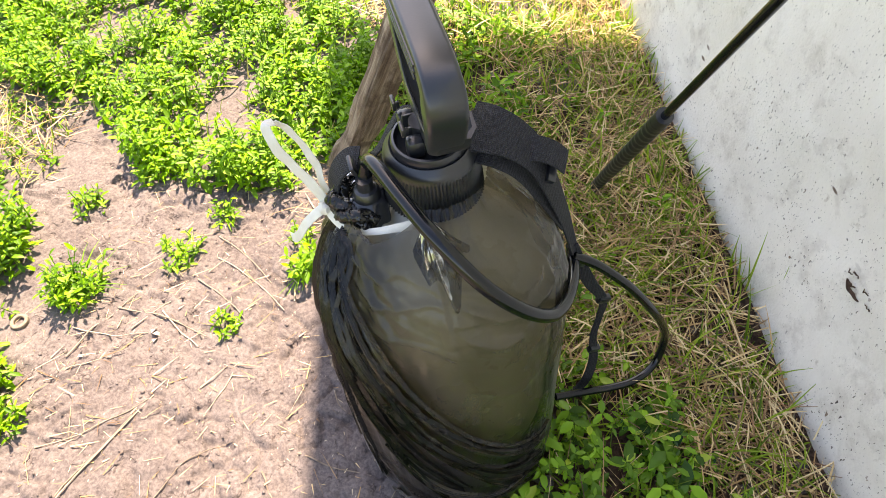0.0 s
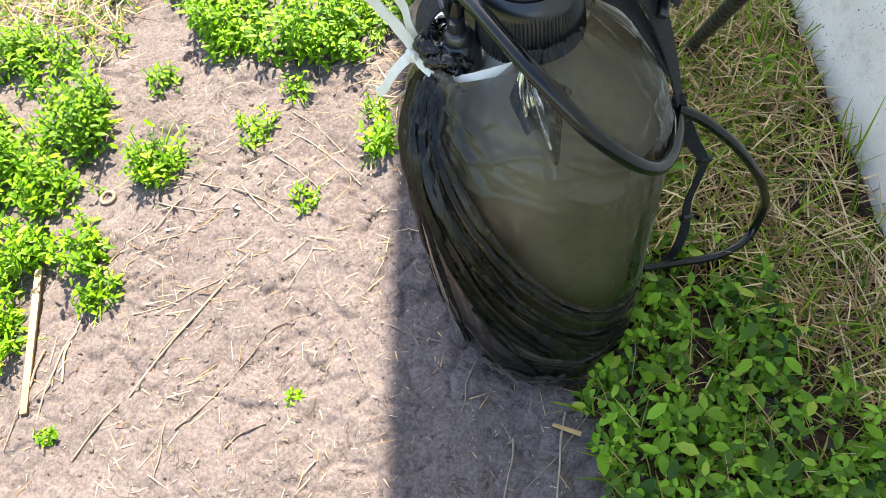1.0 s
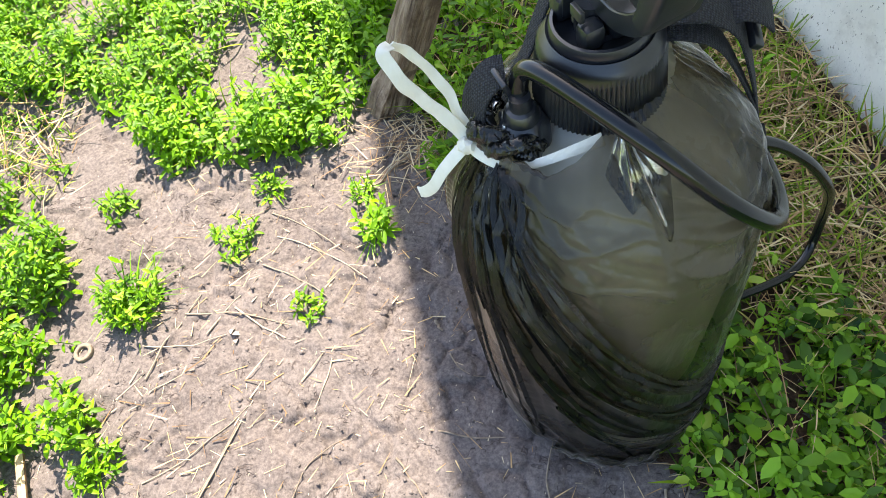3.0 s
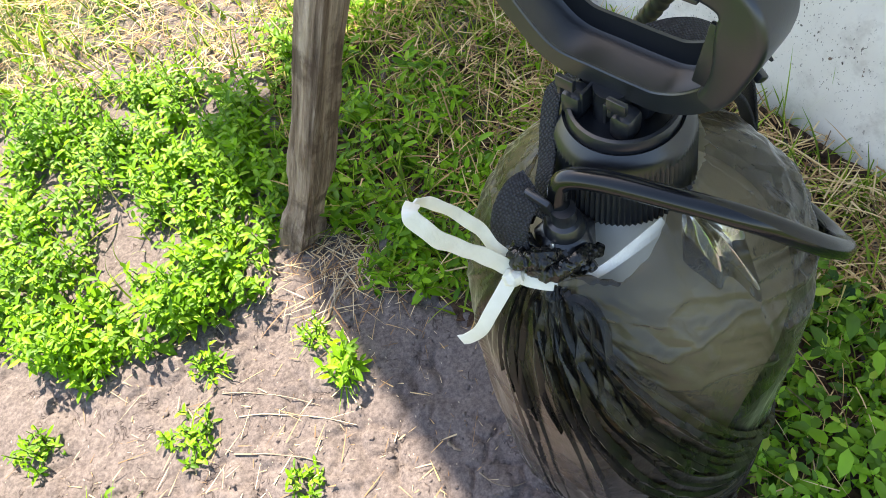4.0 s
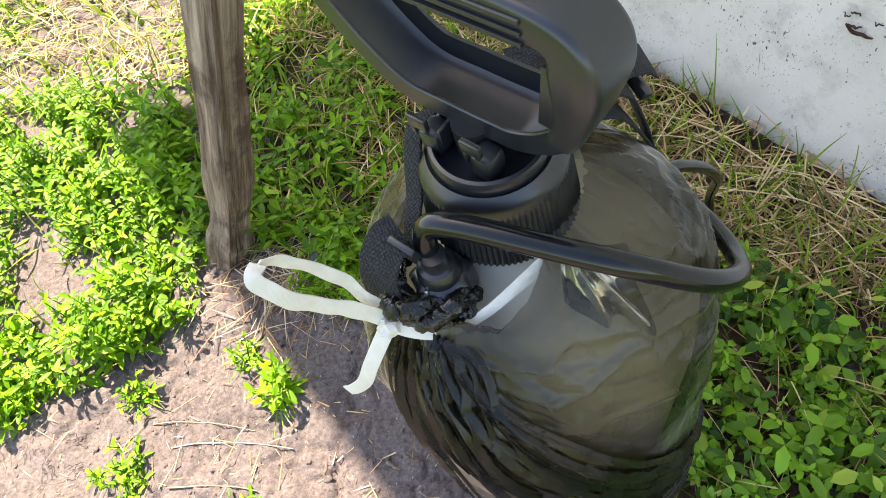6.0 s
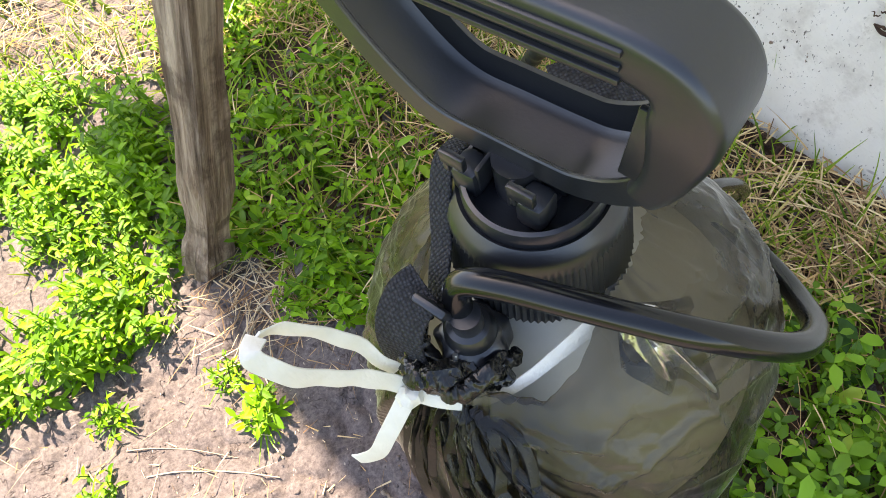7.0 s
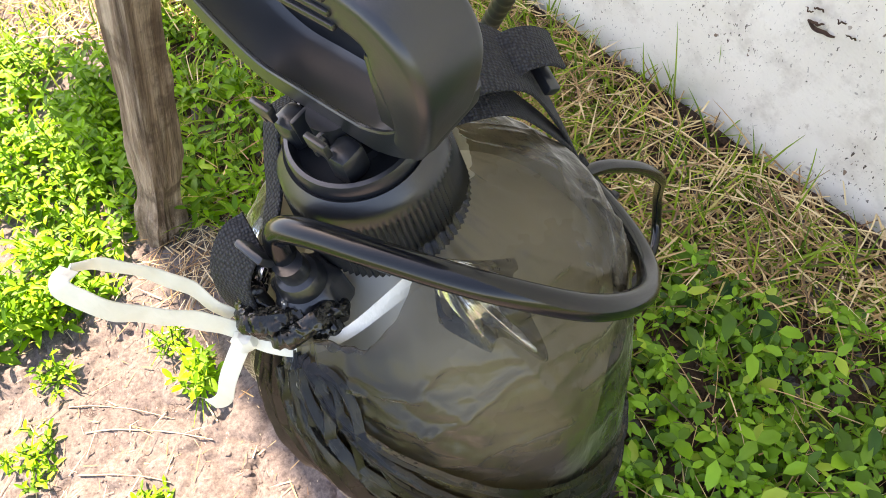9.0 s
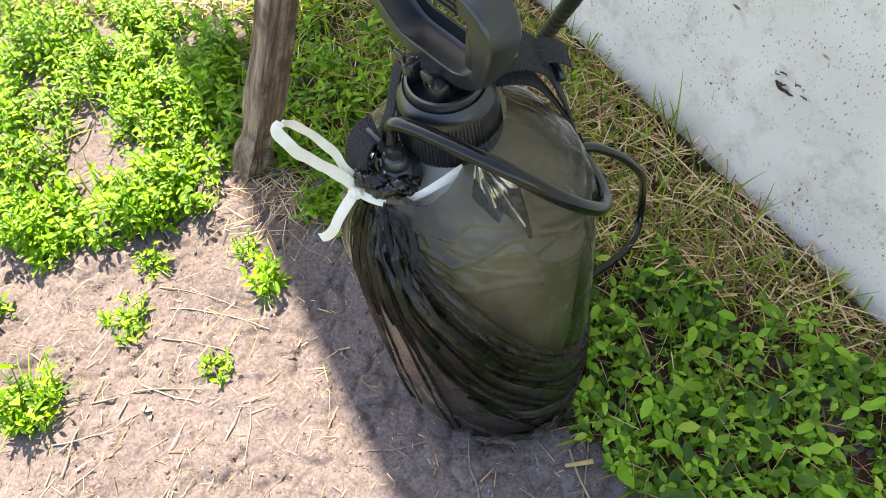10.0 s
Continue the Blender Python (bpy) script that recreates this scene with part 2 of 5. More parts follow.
M_HUMUS = mat("plant_mould", humus_nodes)
M_TWIG = mat("twig_wood", twig_nodes)
M_BARK = mat("weathered_wood", bark_nodes)
M_PLASTER = mat("whitewashed_plaster", plaster_nodes)
M_BLACK = mat("black_plastic", plastic_nodes((0.0120, 0.0138, 0.0175), 0.30))
M_BLACK.node_tree.nodes["Principled BSDF"].inputs["Specular IOR Level"].default_value = 0.85
M_HOSE = mat("black_rubber_hose", plastic_nodes((0.0045, 0.0050, 0.0064), 0.16, 200.0, 0.03))
M_TANK = mat("white_tank_plastic", plastic_nodes((0.74, 0.76, 0.75), 0.45, 300.0, 0.15))
M_ORANGE = mat("orange_plastic", plastic_nodes((0.75, 0.20, 0.02), 0.4))
M_WEB = mat("black_webbing", webbing_nodes)
M_FILM = mat("dark_bag_film", film_nodes((0.595, 0.535, 0.42), 0.30, 1.52, 0.55))
M_FILMDARK = mat("bunched_bag_film", film_nodes((0.30, 0.272, 0.220), 0.50, 1.46, 0.25))
# whiter, shinier copy of the bag film; stands in for reflected sky
M_CORNER = mat("pale_sheen_film", film_nodes((0.70, 0.67, 0.60), 0.16, 1.75, 0.8, 0.12))


def bunch_nodes(nt, b):
    v = obj_coords(nt)
    b.inputs["Base Color"].default_value = (0.006, 0.006, 0.0055, 1)
    nt.links.new(ramp(nt, noise_tex(nt, v, 60.0, 3), [(0.35, (0.14, 0.14, 0.14)), (0.65, (0.40, 0.40, 0.40))]), b.inputs["Roughness"])
    b.inputs["Specular IOR Level"].default_value = 0.55
    bump(nt, b, noise_tex(nt, v, 130.0, 2, 0.5), 0.7, 0.004)


M_BUNCH = mat("crumpled_bag_film", bunch_nodes)
M_RIBBON = mat("white_drawstring_film", ribbon_nodes)
M_SHADE_ROOF = mat("shade_roof_sheet", plastic_nodes((0.30, 0.29, 0.28), 0.7))
M_DEAD = mat("dead_leaf", plastic_nodes((0.40, 0.34, 0.29), 0.8, 150.0, 0.4))
M_STEEL = mat("bright_steel", plastic_nodes((0.6, 0.6, 0.6), 0.3))
M_STEEL.node_tree.nodes["Principled BSDF"].inputs["Metallic"].default_value = 1.0

# ---- mesh helpers ----
def smooth(me):
    me.polygons.foreach_set("use_smooth", [True] * len(me.polygons))


def part(name, bm, material, parent=None, label="", soft=True):
    me = bpy.data.meshes.new(name)
    bm.normal_update()
    bm.to_mesh(me)
    bm.free()
    me.materials.append(material)
    if soft:
        smooth(me)
        me.set_sharp_from_angle(angle=radians(38))
    ob = new(name, me)
    ob.parent = parent
    if label:
        ob["label"] = label
    return ob


def thing(name, label, category, group="", kind=""):
    return tagged(new(name), label, category, group, kind)


def spline(points, n):
    """Catmull-Rom through the points, n steps to each span."""
    p = [Vector(q) for q in points]
    p = [2 * p[0] - p[1]] + p + [2 * p[-1] - p[-2]]
    out = []
    for i in range(1, len(p) - 2):
        for k in range(n):
            t = k / n
            out.append(0.5 * (2 * p[i] + (p[i + 1] - p[i - 1]) * t + (2 * p[i - 1] - 5 * p[i] + 4 * p[i + 1] - p[i + 2]) * t * t + (3 * p[i] - p[i - 1] - 3 * p[i + 1] + p[i + 2]) * t ** 3))
    return out + [p[-2]]


def sweep(path, ring, up=(0, 0, 1), closed=False, scale=None, bm=None):
    """Carries a ring of (across, up) points along the path; ring may be a function of the step (0 to 1)."""
    bm = bm or bmesh.new()
    rows, n = [], len(path)
    last = Vector(up)
    for i, c in enumerate(path):
        a, b = (path[i - 1], path[(i + 1) % n]) if closed else (path[max(i - 1, 0)], path[min(i + 1, n - 1)])
        d = (b - a).normalized()
        side = d.cross(last)
        if side.length < 1e-4:
            side = d.orthogonal()
        side.normalize()
        top = side.cross(d).normalized()
        last = top if not isinstance(up, str) else last
        k = scale(i / max(n - 1, 1)) if scale else 1.0
        pts = ring(i / max(n - 1, 1)) if callable(ring) else ring
        rows.append([bm.verts.new(c + side * (x * k) + top * (y * k)) for x, y in pts])
    m = len(rows[0])
    for i in range(n if closed else n - 1):
        r, q = rows[i], rows[(i + 1) % n]
        for j in range(m):
            bm.faces.new((r[j], r[(j + 1) % m], q[(j + 1) % m], q[j]))
    if not closed:
        bm.faces.new(rows[0][::-1])
        bm.faces.new(rows[-1])
    return bm


def circle(r, n=12):
    return [(r * math.cos(2 * math.pi * i / n), r * math.sin(2 * math.pi * i / n)) for i in range(n)]


def rounded(w, h, r, n=3):
    out = []
    for cx, cy, a in ((w / 2 - r, h / 2 - r, 0), (-w / 2 + r, h / 2 - r, 90), (-w / 2 + r, -h / 2 + r, 180), (w / 2 - r, -h / 2 + r, 270)):
        for k in range(n + 1):
            t = radians(a + 90 * k / n)
            out.append((cx + r * math.cos(t), cy + r * math.sin(t)))
    return out


def lathe(profile, seg=48, centre=(0, 0, 0), wobble=None):
    bm = bmesh.new()
    rows = []
    for i, (r, z) in enumerate(profile):
        row = []
        for j in range(seg):
            a = 2 * math.pi * j / seg
            k = wobble(i, a) if wobble else 0.0
            row.append(bm.verts.new((centre[0] + (r + k) * math.cos(a), centre[1] + (r + k) * math.sin(a), centre[2] + z)))
        rows.append(row)
    for r, q in zip(rows, rows[1:]):
        for j in range(seg):
            bm.faces.new((r[j], r[(j + 1) % seg], q[(j + 1) % seg], q[j]))
    bm.faces.new(rows[0][::-1])
    bm.faces.new(rows[-1])
    return bm


def box(sx, sy, sz, m=Matrix(), bevel=0.0, bm=None):
    bm = bm or bmesh.new()
    made = bmesh.ops.create_cube(bm, size=1.0, matrix=m @ Matrix.Diagonal((sx, sy, sz, 1)))
    if bevel:
        edges = {e for v in made["verts"] for e in v.link_edges}
        bmesh.ops.bevel(bm, geom=list(edges), offset=bevel, segments=2, affect="EDGES", profile=0.5)
    return bm


def mesh_object(name, verts, faces, material, parent=None):
    me = bpy.data.meshes.new(name)
    me.from_pydata(verts, [], faces)
    me.materials.append(material)
    smooth(me)
    ob = new(name, me)
    ob.parent = parent
    return ob

# ---- ground ----
def soil_height(x, y):
    p = Vector((x, y, 0.0))
    near = math.exp(-((x * x + (y - 0.3) ** 2) / 1.5))
    h = 0.010 * noise.noise(p * 4.0) + 0.006 * near * noise.noise(p * 15.0 + Vector((3, 1, 0)))
    q = p + 0.012 * Vector((noise.noise(p * 22.0), noise.noise(p * 22.0 + Vector((9, 0, 0))), 0))
    h += near * (0.0042 * noise.noise(q * 34.0) + 0.0016 * noise.noise(p * 85.0))
    cell = noise.voronoi(q * 24.0)[0]
    gate = max(0.0, min(1.0, 0.75 + 2.5 * noise.noise(p * 9.0 + Vector((4, 4, 0)))))
    h += near * gate * (0.0030 * noise.cell(q * 24.0) - 0.0075 * max(0.0, 1 - (cell[1] - cell[0]) / 0.15))
    return h - 0.002


def axis_steps(lo, hi, step, far):
    mid = list(np.arange(lo, hi + step / 2, step))
    out, d = [], step
    x = hi
    while x < far:
        d *= 1.35
        x += d
        out.append(x)
    neg, d, x = [], step, lo
    while x > -far:
        d *= 1.35
        x -= d
        neg.append(x)
    return neg[::-1] + mid + out


def build_ground():
    xs, ys = axis_steps(-0.62, 0.42, 0.0042, 400.0), axis_steps(-0.40, 0.55, 0.0042, 400.0)
    verts = [(x, y, soil_height(x, y)) for y in ys for x in xs]
    w = len(xs)
    faces = [(j * w + i, j * w + i + 1, (j + 1) * w + i + 1, (j + 1) * w + i) for j in range(len(ys) - 1) for i in range(w - 1)]
    ob = mesh_object("ground", verts, faces, M_SOIL)
    tagged(ob, "trodden pinkish grey bare soil with cracks and litter", "ground", kind="structure")


build_ground()

# ---- wall, unseen shading eave and post ----
WALL_DIR = Vector((-0.40, 0.917, 0)).normalized()
WALL_N = Vector((0.917, 0.40, 0)).normalized()      # away from the camera's side
WALL_FOOT = Vector((0.555, 0.36, 0)) + WALL_N * 0.012
BATTER = 0.12


def wall_point(along, up, deep=0.0):
    return WALL_FOOT + WALL_DIR * along + WALL_N * (BATTER * up + deep) + Vector((0, 0, up))


def build_wall():
    bm = bmesh.new()
    na, nz = 170, 110
    a0, a1, z0, z1 = -2.6, 2.2, -0.06, 2.35
    def along(i):
        t = i / na
        return a0 + (a1 - a0) * t
    front = []
    for k in range(nz + 1):
        z = z0 + (z1 - z0) * (k / nz) ** 1.5
        row = []
        for i in range(na + 1):
            s = along(i)
            q = Vector((s * 6, z * 6, 0))
            d = 0.006 * noise.noise(q) + 0.003 * noise.noise(q * 4.3)
            edge = 0.008 * noise.noise(Vector((s * 9, 0.5, 2))) if k == 0 else 0.0
            row.append(bm.verts.new(wall_point(s, z + edge, d)))
        front.append(row)
    for r, q in zip(front, front[1:]):
        for i in range(na):
            bm.faces.new((r[i], q[i], q[i + 1], r[i + 1]))
    back = [bm.verts.new(wall_point(s, z, 0.25)) for s, z in ((a0, z0), (a1, z0), (a1, z1), (a0, z1))]
    bm.faces.new(back)
    bm.faces.new([r[0] for r in front] + [back[3], back[0]])
    bm.faces.new([r[-1] for r in front][::-1] + [back[1], back[2]])
    bm.faces.new(front[-1][::-1] + [back[3], back[2]][::1])
    bm.faces.new(front[0] + [back[1], back[0]])
    bmesh.ops.recalc_face_normals(bm, faces=bm.faces)
    wall = part("wall_east", bm, M_PLASTER)
    tagged(wall, "whitewashed rough plaster wall speckled with dark dirt", "wall", kind="structure")
    # a ragged cluster of plaster cracks, laid on as thin dark strips
    bm = bmesh.new()
    rng = random.Random(4)
    for s0, z0, length, wide in ((-0.002, 0.200, 0.030, 0.0034), (0.004, 0.204, 0.014, 0.0020), (0.008, 0.217, 0.010, 0.0012), (-0.016, 0.216, 0.009, 0.0008), (0.016, 0.212, 0.008, 0.0007), (-0.030, 0.207, 0.010, 0.0007)):
        pts = [wall_point(CRACKS_ALONG + s0 + length * (k / 6 - 0.5), z0 + rng.uniform(-0.0022, 0.0022), -0.001 - 0.002 * math.sin(math.pi * k / 6)) for k in range(7)]
        sweep(spline(pts, 3), lambda t, w=wide: rounded(w * (0.5 + math.sin(math.pi * t)), 0.0016, 0.0004, 1), bm=bm)
    part("plaster_flake", bm, M_HUMUS, wall, "cluster of dark ragged cracks in the plaster", soft=False)


def build_wall_foot():
    pts = [wall_point(-1.6 + 0.02 * k, 0.004, -0.004 + 0.004 * noise.noise(Vector((k * 0.37, 2, 0)))) for k in range(160)]
    def ring(t):
        h = 0.009 + 0.006 * noise.noise(Vector((t * 60, 1, 3)))
        return [(-0.008, -0.008), (-0.006, h * 0.5), (-0.003, h), (0.003, h * 1.1), (0.007, h * 0.4), (0.008, -0.008)]
    bm = sweep(pts, ring)
    for v in bm.verts:
        v.co += 0.003 * noise.noise_vector(v.co * 60.0)
    tagged(part("soil_ridge", bm, M_HUMUS), "dark crumbly soil banked along the wall's foot", "soil", kind="stuff")


CRACKS_ALONG = (Vector((0.62, 0.318, 0)) - WALL_FOOT).dot(WALL_DIR)
build_wall()
build_wall_foot()


def build_shade_roof():
    # an unseen eave, added to shade the ground beside the wall
    h = 2.36
    shift = SUN_AZ * (h / math.tan(SUN_EL))
    edge = Vector((-0.003, 0.045, 0)) + shift
    d = Vector((-0.36, 0.933, 0)).normalized()
    n = Vector((d.y, -d.x, 0))
    far = (Vector((-0.1, 0.87, 0)) + shift - edge).dot(d)
    near = (Vector((0.2, -0.75, 0)) + shift - edge).dot(d)
    bm = bmesh.new()
    waves = 60
    for z in (0.0, 0.03):
        for s in (near, far):
            for k in range(waves + 1):
                p = edge + d * s + n * (1.9 * k / waves) + Vector((0, 0, h + z + 0.25 * 1.9 * k / waves + 0.012 * math.sin(k * 1.6)))
                bm.verts.new(p)
    bm.verts.ensure_lookup_table()
    w = waves + 1
    v = bm.verts
    for k in range(waves):
        bm.faces.new((v[k], v[w + k], v[w + k + 1], v[k + 1]))
        bm.faces.new((v[2 * w + k], v[2 * w + k + 1], v[3 * w + k + 1], v[3 * w + k]))
        bm.faces.new((v[k], v[k + 1], v[2 * w + k + 1], v[2 * w + k]))
        bm.faces.new((v[w + k], v[3 * w + k], v[3 * w + k + 1], v[w + k + 1]))
    bm.faces.new((v[0], v[2 * w], v[3 * w], v[w]))
    bm.faces.new((v[w - 1], v[2 * w - 1], v[4 * w - 1], v[3 * w - 1]))
    bmesh.ops.recalc_face_normals(bm, faces=bm.faces)
    tagged(part("roof", bm, M_SHADE_ROOF), "unseen grey corrugated eave added over the wall to cast shade", "roof", kind="structure")


build_shade_roof()


def build_post():
    path = spline([(-0.160, 0.505, -0.05), (-0.145, 0.505, 0.0), (-0.100, 0.503, 0.09), (-0.055, 0.502, 0.19), (0.040, 0.500, 0.40), (0.22, 0.497, 0.80), (0.36, 0.494, 1.12)], 22)
    def ring(t):
        out = []
        for k in range(40):
            a = 2 * math.pi * k / 40
            sq = 1.0 / max(abs(math.cos(a + 0.65)), abs(math.sin(a + 0.65))) ** 0.8
            q = Vector((math.cos(a) * 1.4, math.sin(a) * 1.4, t * 9))
            r = 0.0235 * sq * (1 + 0.16 * noise.noise(q) + 0.08 * noise.noise(q * 3.1) - 0.10 * max(0.0, 0.25 - abs(noise.noise(Vector((a * 2.6, t * 2.5, 4))))) / 0.25) * (1 + 0.30 * math.exp(-((t - 0.10) / 0.07) ** 2) - 0.16 * math.exp(-((t - 0.30) / 0.05) ** 2) + 0.10 * math.exp(-((t - 0.22) / 0.03) ** 2))
            out.append((r * math.cos(a), r * math.sin(a)))
        return out
    bm = sweep(path, ring, up=(0, -1, 0))
    post = part("wooden_post", bm, M_BARK)
    tagged(post, "weathered brown wooden prop leaning, splintered at its foot", "post")


build_post()

# ---- the garden sprayer ----
AX, AY = 0.184, 0.121
CX, CY = 0.184, 0.128                       # middle of the screw cap
U = Vector((0.549, -0.836, 0))       # along the grip, towards its nearer end
W = Vector((0.836, 0.549, 0))        # across the grip


def build_sprayer():
    sprayer = thing("garden_sprayer", "black and white pump sprayer standing inside a dark bag", "sprayer")
    c = (0.196, 0.116, 0)
    part("base", lathe([(0.082, 0.004), (0.090, 0.010), (0.094, 0.024), (0.097, 0.084), (0.096, 0.090), (0.092, 0.090)], 64, c), M_BLACK, sprayer, "black moulded foot of the tank")
    prof = [(0.093, 0.088), (0.100, 0.094), (0.102, 0.11), (0.102, 0.32), (0.099, 0.355), (0.088, 0.380), (0.070, 0.404), (0.053, 0.423), (0.041, 0.438), (0.036, 0.449), (0.035, 0.462), (0.034, 0.480), (0.030, 0.481)]
    bm = lathe(prof, 64, c)
    for v in bm.verts:
        lean = max(0.0, min(1.0, (v.co.z - 0.385) / 0.075)) ** 1.5
        v.co += Vector((CX - c[0], CY - c[1], 0)) * lean
    part("tank", bm, M_TANK, sprayer, "milky white plastic tank")
    # screw cap with ribs
    ribs = 84
    seg = ribs * 4
    def rib(i, a):
        return 0.0007 * max(-1.0, min(1.0, 2.0 * math.sin(a * ribs))) if 1 <= i <= 3 else 0.0
    cap = part("cap", lathe([(0.034, 0.4615), (0.0418, 0.4615), (0.0414, 0.4635), (0.0382, 0.4985), (0.0380, 0.5000), (0.0374, 0.5045), (0.0352, 0.5080), (0.0318, 0.5118), (0.0306, 0.5105), (0.027, 0.509)], seg, (CX, CY, 0), rib), M_BLACK, sprayer, "ribbed black screw cap")
    part("collar", lathe([(0.0300, 0.503), (0.0300, 0.5155), (0.0290, 0.5180), (0.0272, 0.5185), (0.0258, 0.5160), (0.0252, 0.5120), (0.0220, 0.5105), (0.0130, 0.5100), (0.0125, 0.514)], 64, (CX, CY, 0)), M_BLACK, cap)
    rod_c = Vector((AX, AY, 0)) - U * 0.010
    part("pump_rod", lathe([(0.010, 0.49), (0.010, 0.530)], 24, rod_c), M_BLACK, sprayer)
    build_handle(sprayer)
    # outlet nut and hose
    nut = (0.1380, 0.0960, 0)
    def lobes(i, a):
        return 0.0017 * math.cos(7 * a) if 1 <= i <= 3 else 0.0
    part("hose_nut", lathe([(0.013, 0.440), (0.0155, 0.441), (0.0162, 0.444), (0.0158, 0.464), (0.0135, 0.468), (0.0118, 0.469), (0.0112, 0.474), (0.0095, 0.477), (0.0070, 0.478), (0.0068, 0.488)], 48, nut, lobes), M_BLACK, sprayer, "lobed black hose nut")
    hose = [(0.1380, 0.0965, 0.474), (0.1375, 0.1015, 0.492), (0.1420, 0.1020, 0.5035), (0.155, 0.0920, 0.509), (0.180, 0.0715, 0.509), (0.216, 0.047, 0.500), (0.253, 0.038, 0.468), (0.282, 0.048, 0.430), (0.300, 0.069, 0.396), (0.308, 0.093, 0.376), (0.310, 0.120, 0.362), (0.308, 0.150, 0.350), (0.300, 0.185, 0.340)]
    part("hose", sweep(spline(hose, 8), circle(0.0060, 16)), M_HOSE, sprayer, "glossy black rubber hose")
    loop = [(0.304, 0.165, 0.352), (0.320, 0.173, 0.338), (0.338, 0.181, 0.318), (0.368, 0.194, 0.277), (0.400, 0.212, 0.215), (0.420, 0.236, 0.150), (0.430, 0.248, 0.105), (0.430, 0.239, 0.066), (0.420, 0.220, 0.054), (0.402, 0.201, 0.052), (0.380, 0.188, 0.050), (0.360, 0.178, 0.050), (0.338, 0.165, 0.054), (0.314, 0.150, 0.060)]
    part("hose_loop", sweep(spline(loop, 8), circle(0.0050, 12)), M_HOSE, sprayer, "glossy black hose loop hanging to the grass")
    build_straps(sprayer)


def handle_matrix(s, w, z):
    m = Matrix((U, W, Vector((0, 0, 1)))).transposed().to_4x4()
    m.translation = Vector((AX, AY, 0)) + U * s + W * w + Vector((0, 0, z))
    return m


GRIP_W = 0.0055                     # the grip sits a little off the cap's middle


def in_plane(s, w, z):
    return Vector((AX, AY, 0)) + U * s + W * (w + GRIP_W) + Vector((0, 0, z))


def build_handle(sprayer):
    handle = tagged(new("handle"), "black moulded pump grip")
    handle.parent = sprayer
    # lower tray: a shallow shell with a raised rim
    low = spline([(-0.096, 0, 0.592), (-0.082, 0, 0.566), (-0.062, 0, 0.543), (-0.044, 0, 0.532), (-0.020, 0, 0.5310), (0.004, 0, 0.5310), (0.018, 0, 0.5325), (0.034, 0, 0.5410), (0.046, 0, 0.5540), (0.050, 0, 0.566)], 6)
    path = [in_plane(p.x, 0, p.z) for p in low]
    def tray(t):
        w, b = 0.0088, 0.0215
        shape = [(-w, -0.003), (-w, 0.0085), (-w + 0.0006, 0.0092), (-w + 0.0016, 0.0092), (-w + 0.0022, 0.0085), (-w + 0.003, 0.001), (b - 0.007, 0.001), (b - 0.003, 0.004), (b - 0.002, 0.016), (b, 0.016), (b, 0.003), (b - 0.006, -0.004), (-w + 0.003, -0.004)]
        return [(-x, y) for x, y in shape[::-1]]
    part("tray", sweep(path, tray), M_BLACK, handle)
    # nearer column, grip and farther column in one bow
    bow = spline([(0.042, 0, 0.553), (0.046, 0, 0.562), (0.049, 0, 0.576), (0.050, 0, 0.592), (0.0475, 0, 0.603), (0.038, 0, 0.6095), (0.015, 0, 0.612), (-0.040, 0, 0.612), (-0.078, 0, 0.609), (-0.090, 0, 0.601), (-0.094, 0, 0.588)], 8)
    def bow_ring(t):
        return rounded(0.0262 + 0.0016 * math.exp(-((t - 0.3) / 0.15) ** 2), 0.0125 + 0.004 * min(1.0, t * 4) + 0.005 * math.exp(-((t - 0.30) / 0.10) ** 2), 0.0036, 4)
    part("grip", sweep([in_plane(p.x, 0, p.z) for p in bow], bow_ring, up=(U.x, U.y, 0)), M_BLACK, handle)
    for side in (-1, 1):
        for z in (0.6045, 0.6095, 0.6145):
            part("grip_rib", box(0.112, 0.0030, 0.0024, handle_matrix(-0.024, GRIP_W + side * 0.0130, z), 0.0008), M_BLACK, handle)
    for w in (-0.0105, 0.0105):
        part("gusset", box(0.010, 0.0025, 0.034, handle_matrix(0.040, w + GRIP_W, 0.578) @ Euler((0, 0.12, 0)).to_matrix().to_4x4(), 0.0008), M_BLACK, handle)
    # hooks that lock the grip to the cap
    for w in (-1, 1):
        for s in (0.004, -0.026):
            hook = part("hook", box(0.013, 0.014, 0.017, handle_matrix(s, w * 0.0090, 0.5185), 0.004), M_BLACK, handle)
            part("hook_tab", box(0.011, 0.0030, 0.0075, handle_matrix(s, w * 0.0172, 0.5385 if w < 0 else 0.5200), 0.0007), M_BLACK, hook)
            part("hook_arm", box(0.0025, 0.006, 0.006, handle_matrix(s - 0.004, w * 0.0150, 0.5320 if w < 0 else 0.5190), 0.0005), M_BLACK, hook)
    for s in (-0.006, -0.020):
        part("web", box(0.002, 0.020, 0.014, handle_matrix(s, -0.003, 0.5225), 0.0005), M_BLACK, handle)
    part("rod_socket", box(0.020, 0.016, 0.020, handle_matrix(-0.013, 0.004, 0.520), 0.003), M_BLACK, handle)


def strap_ring(w, t=0.0014):
    return rounded(w, t, t * 0.45, 2)


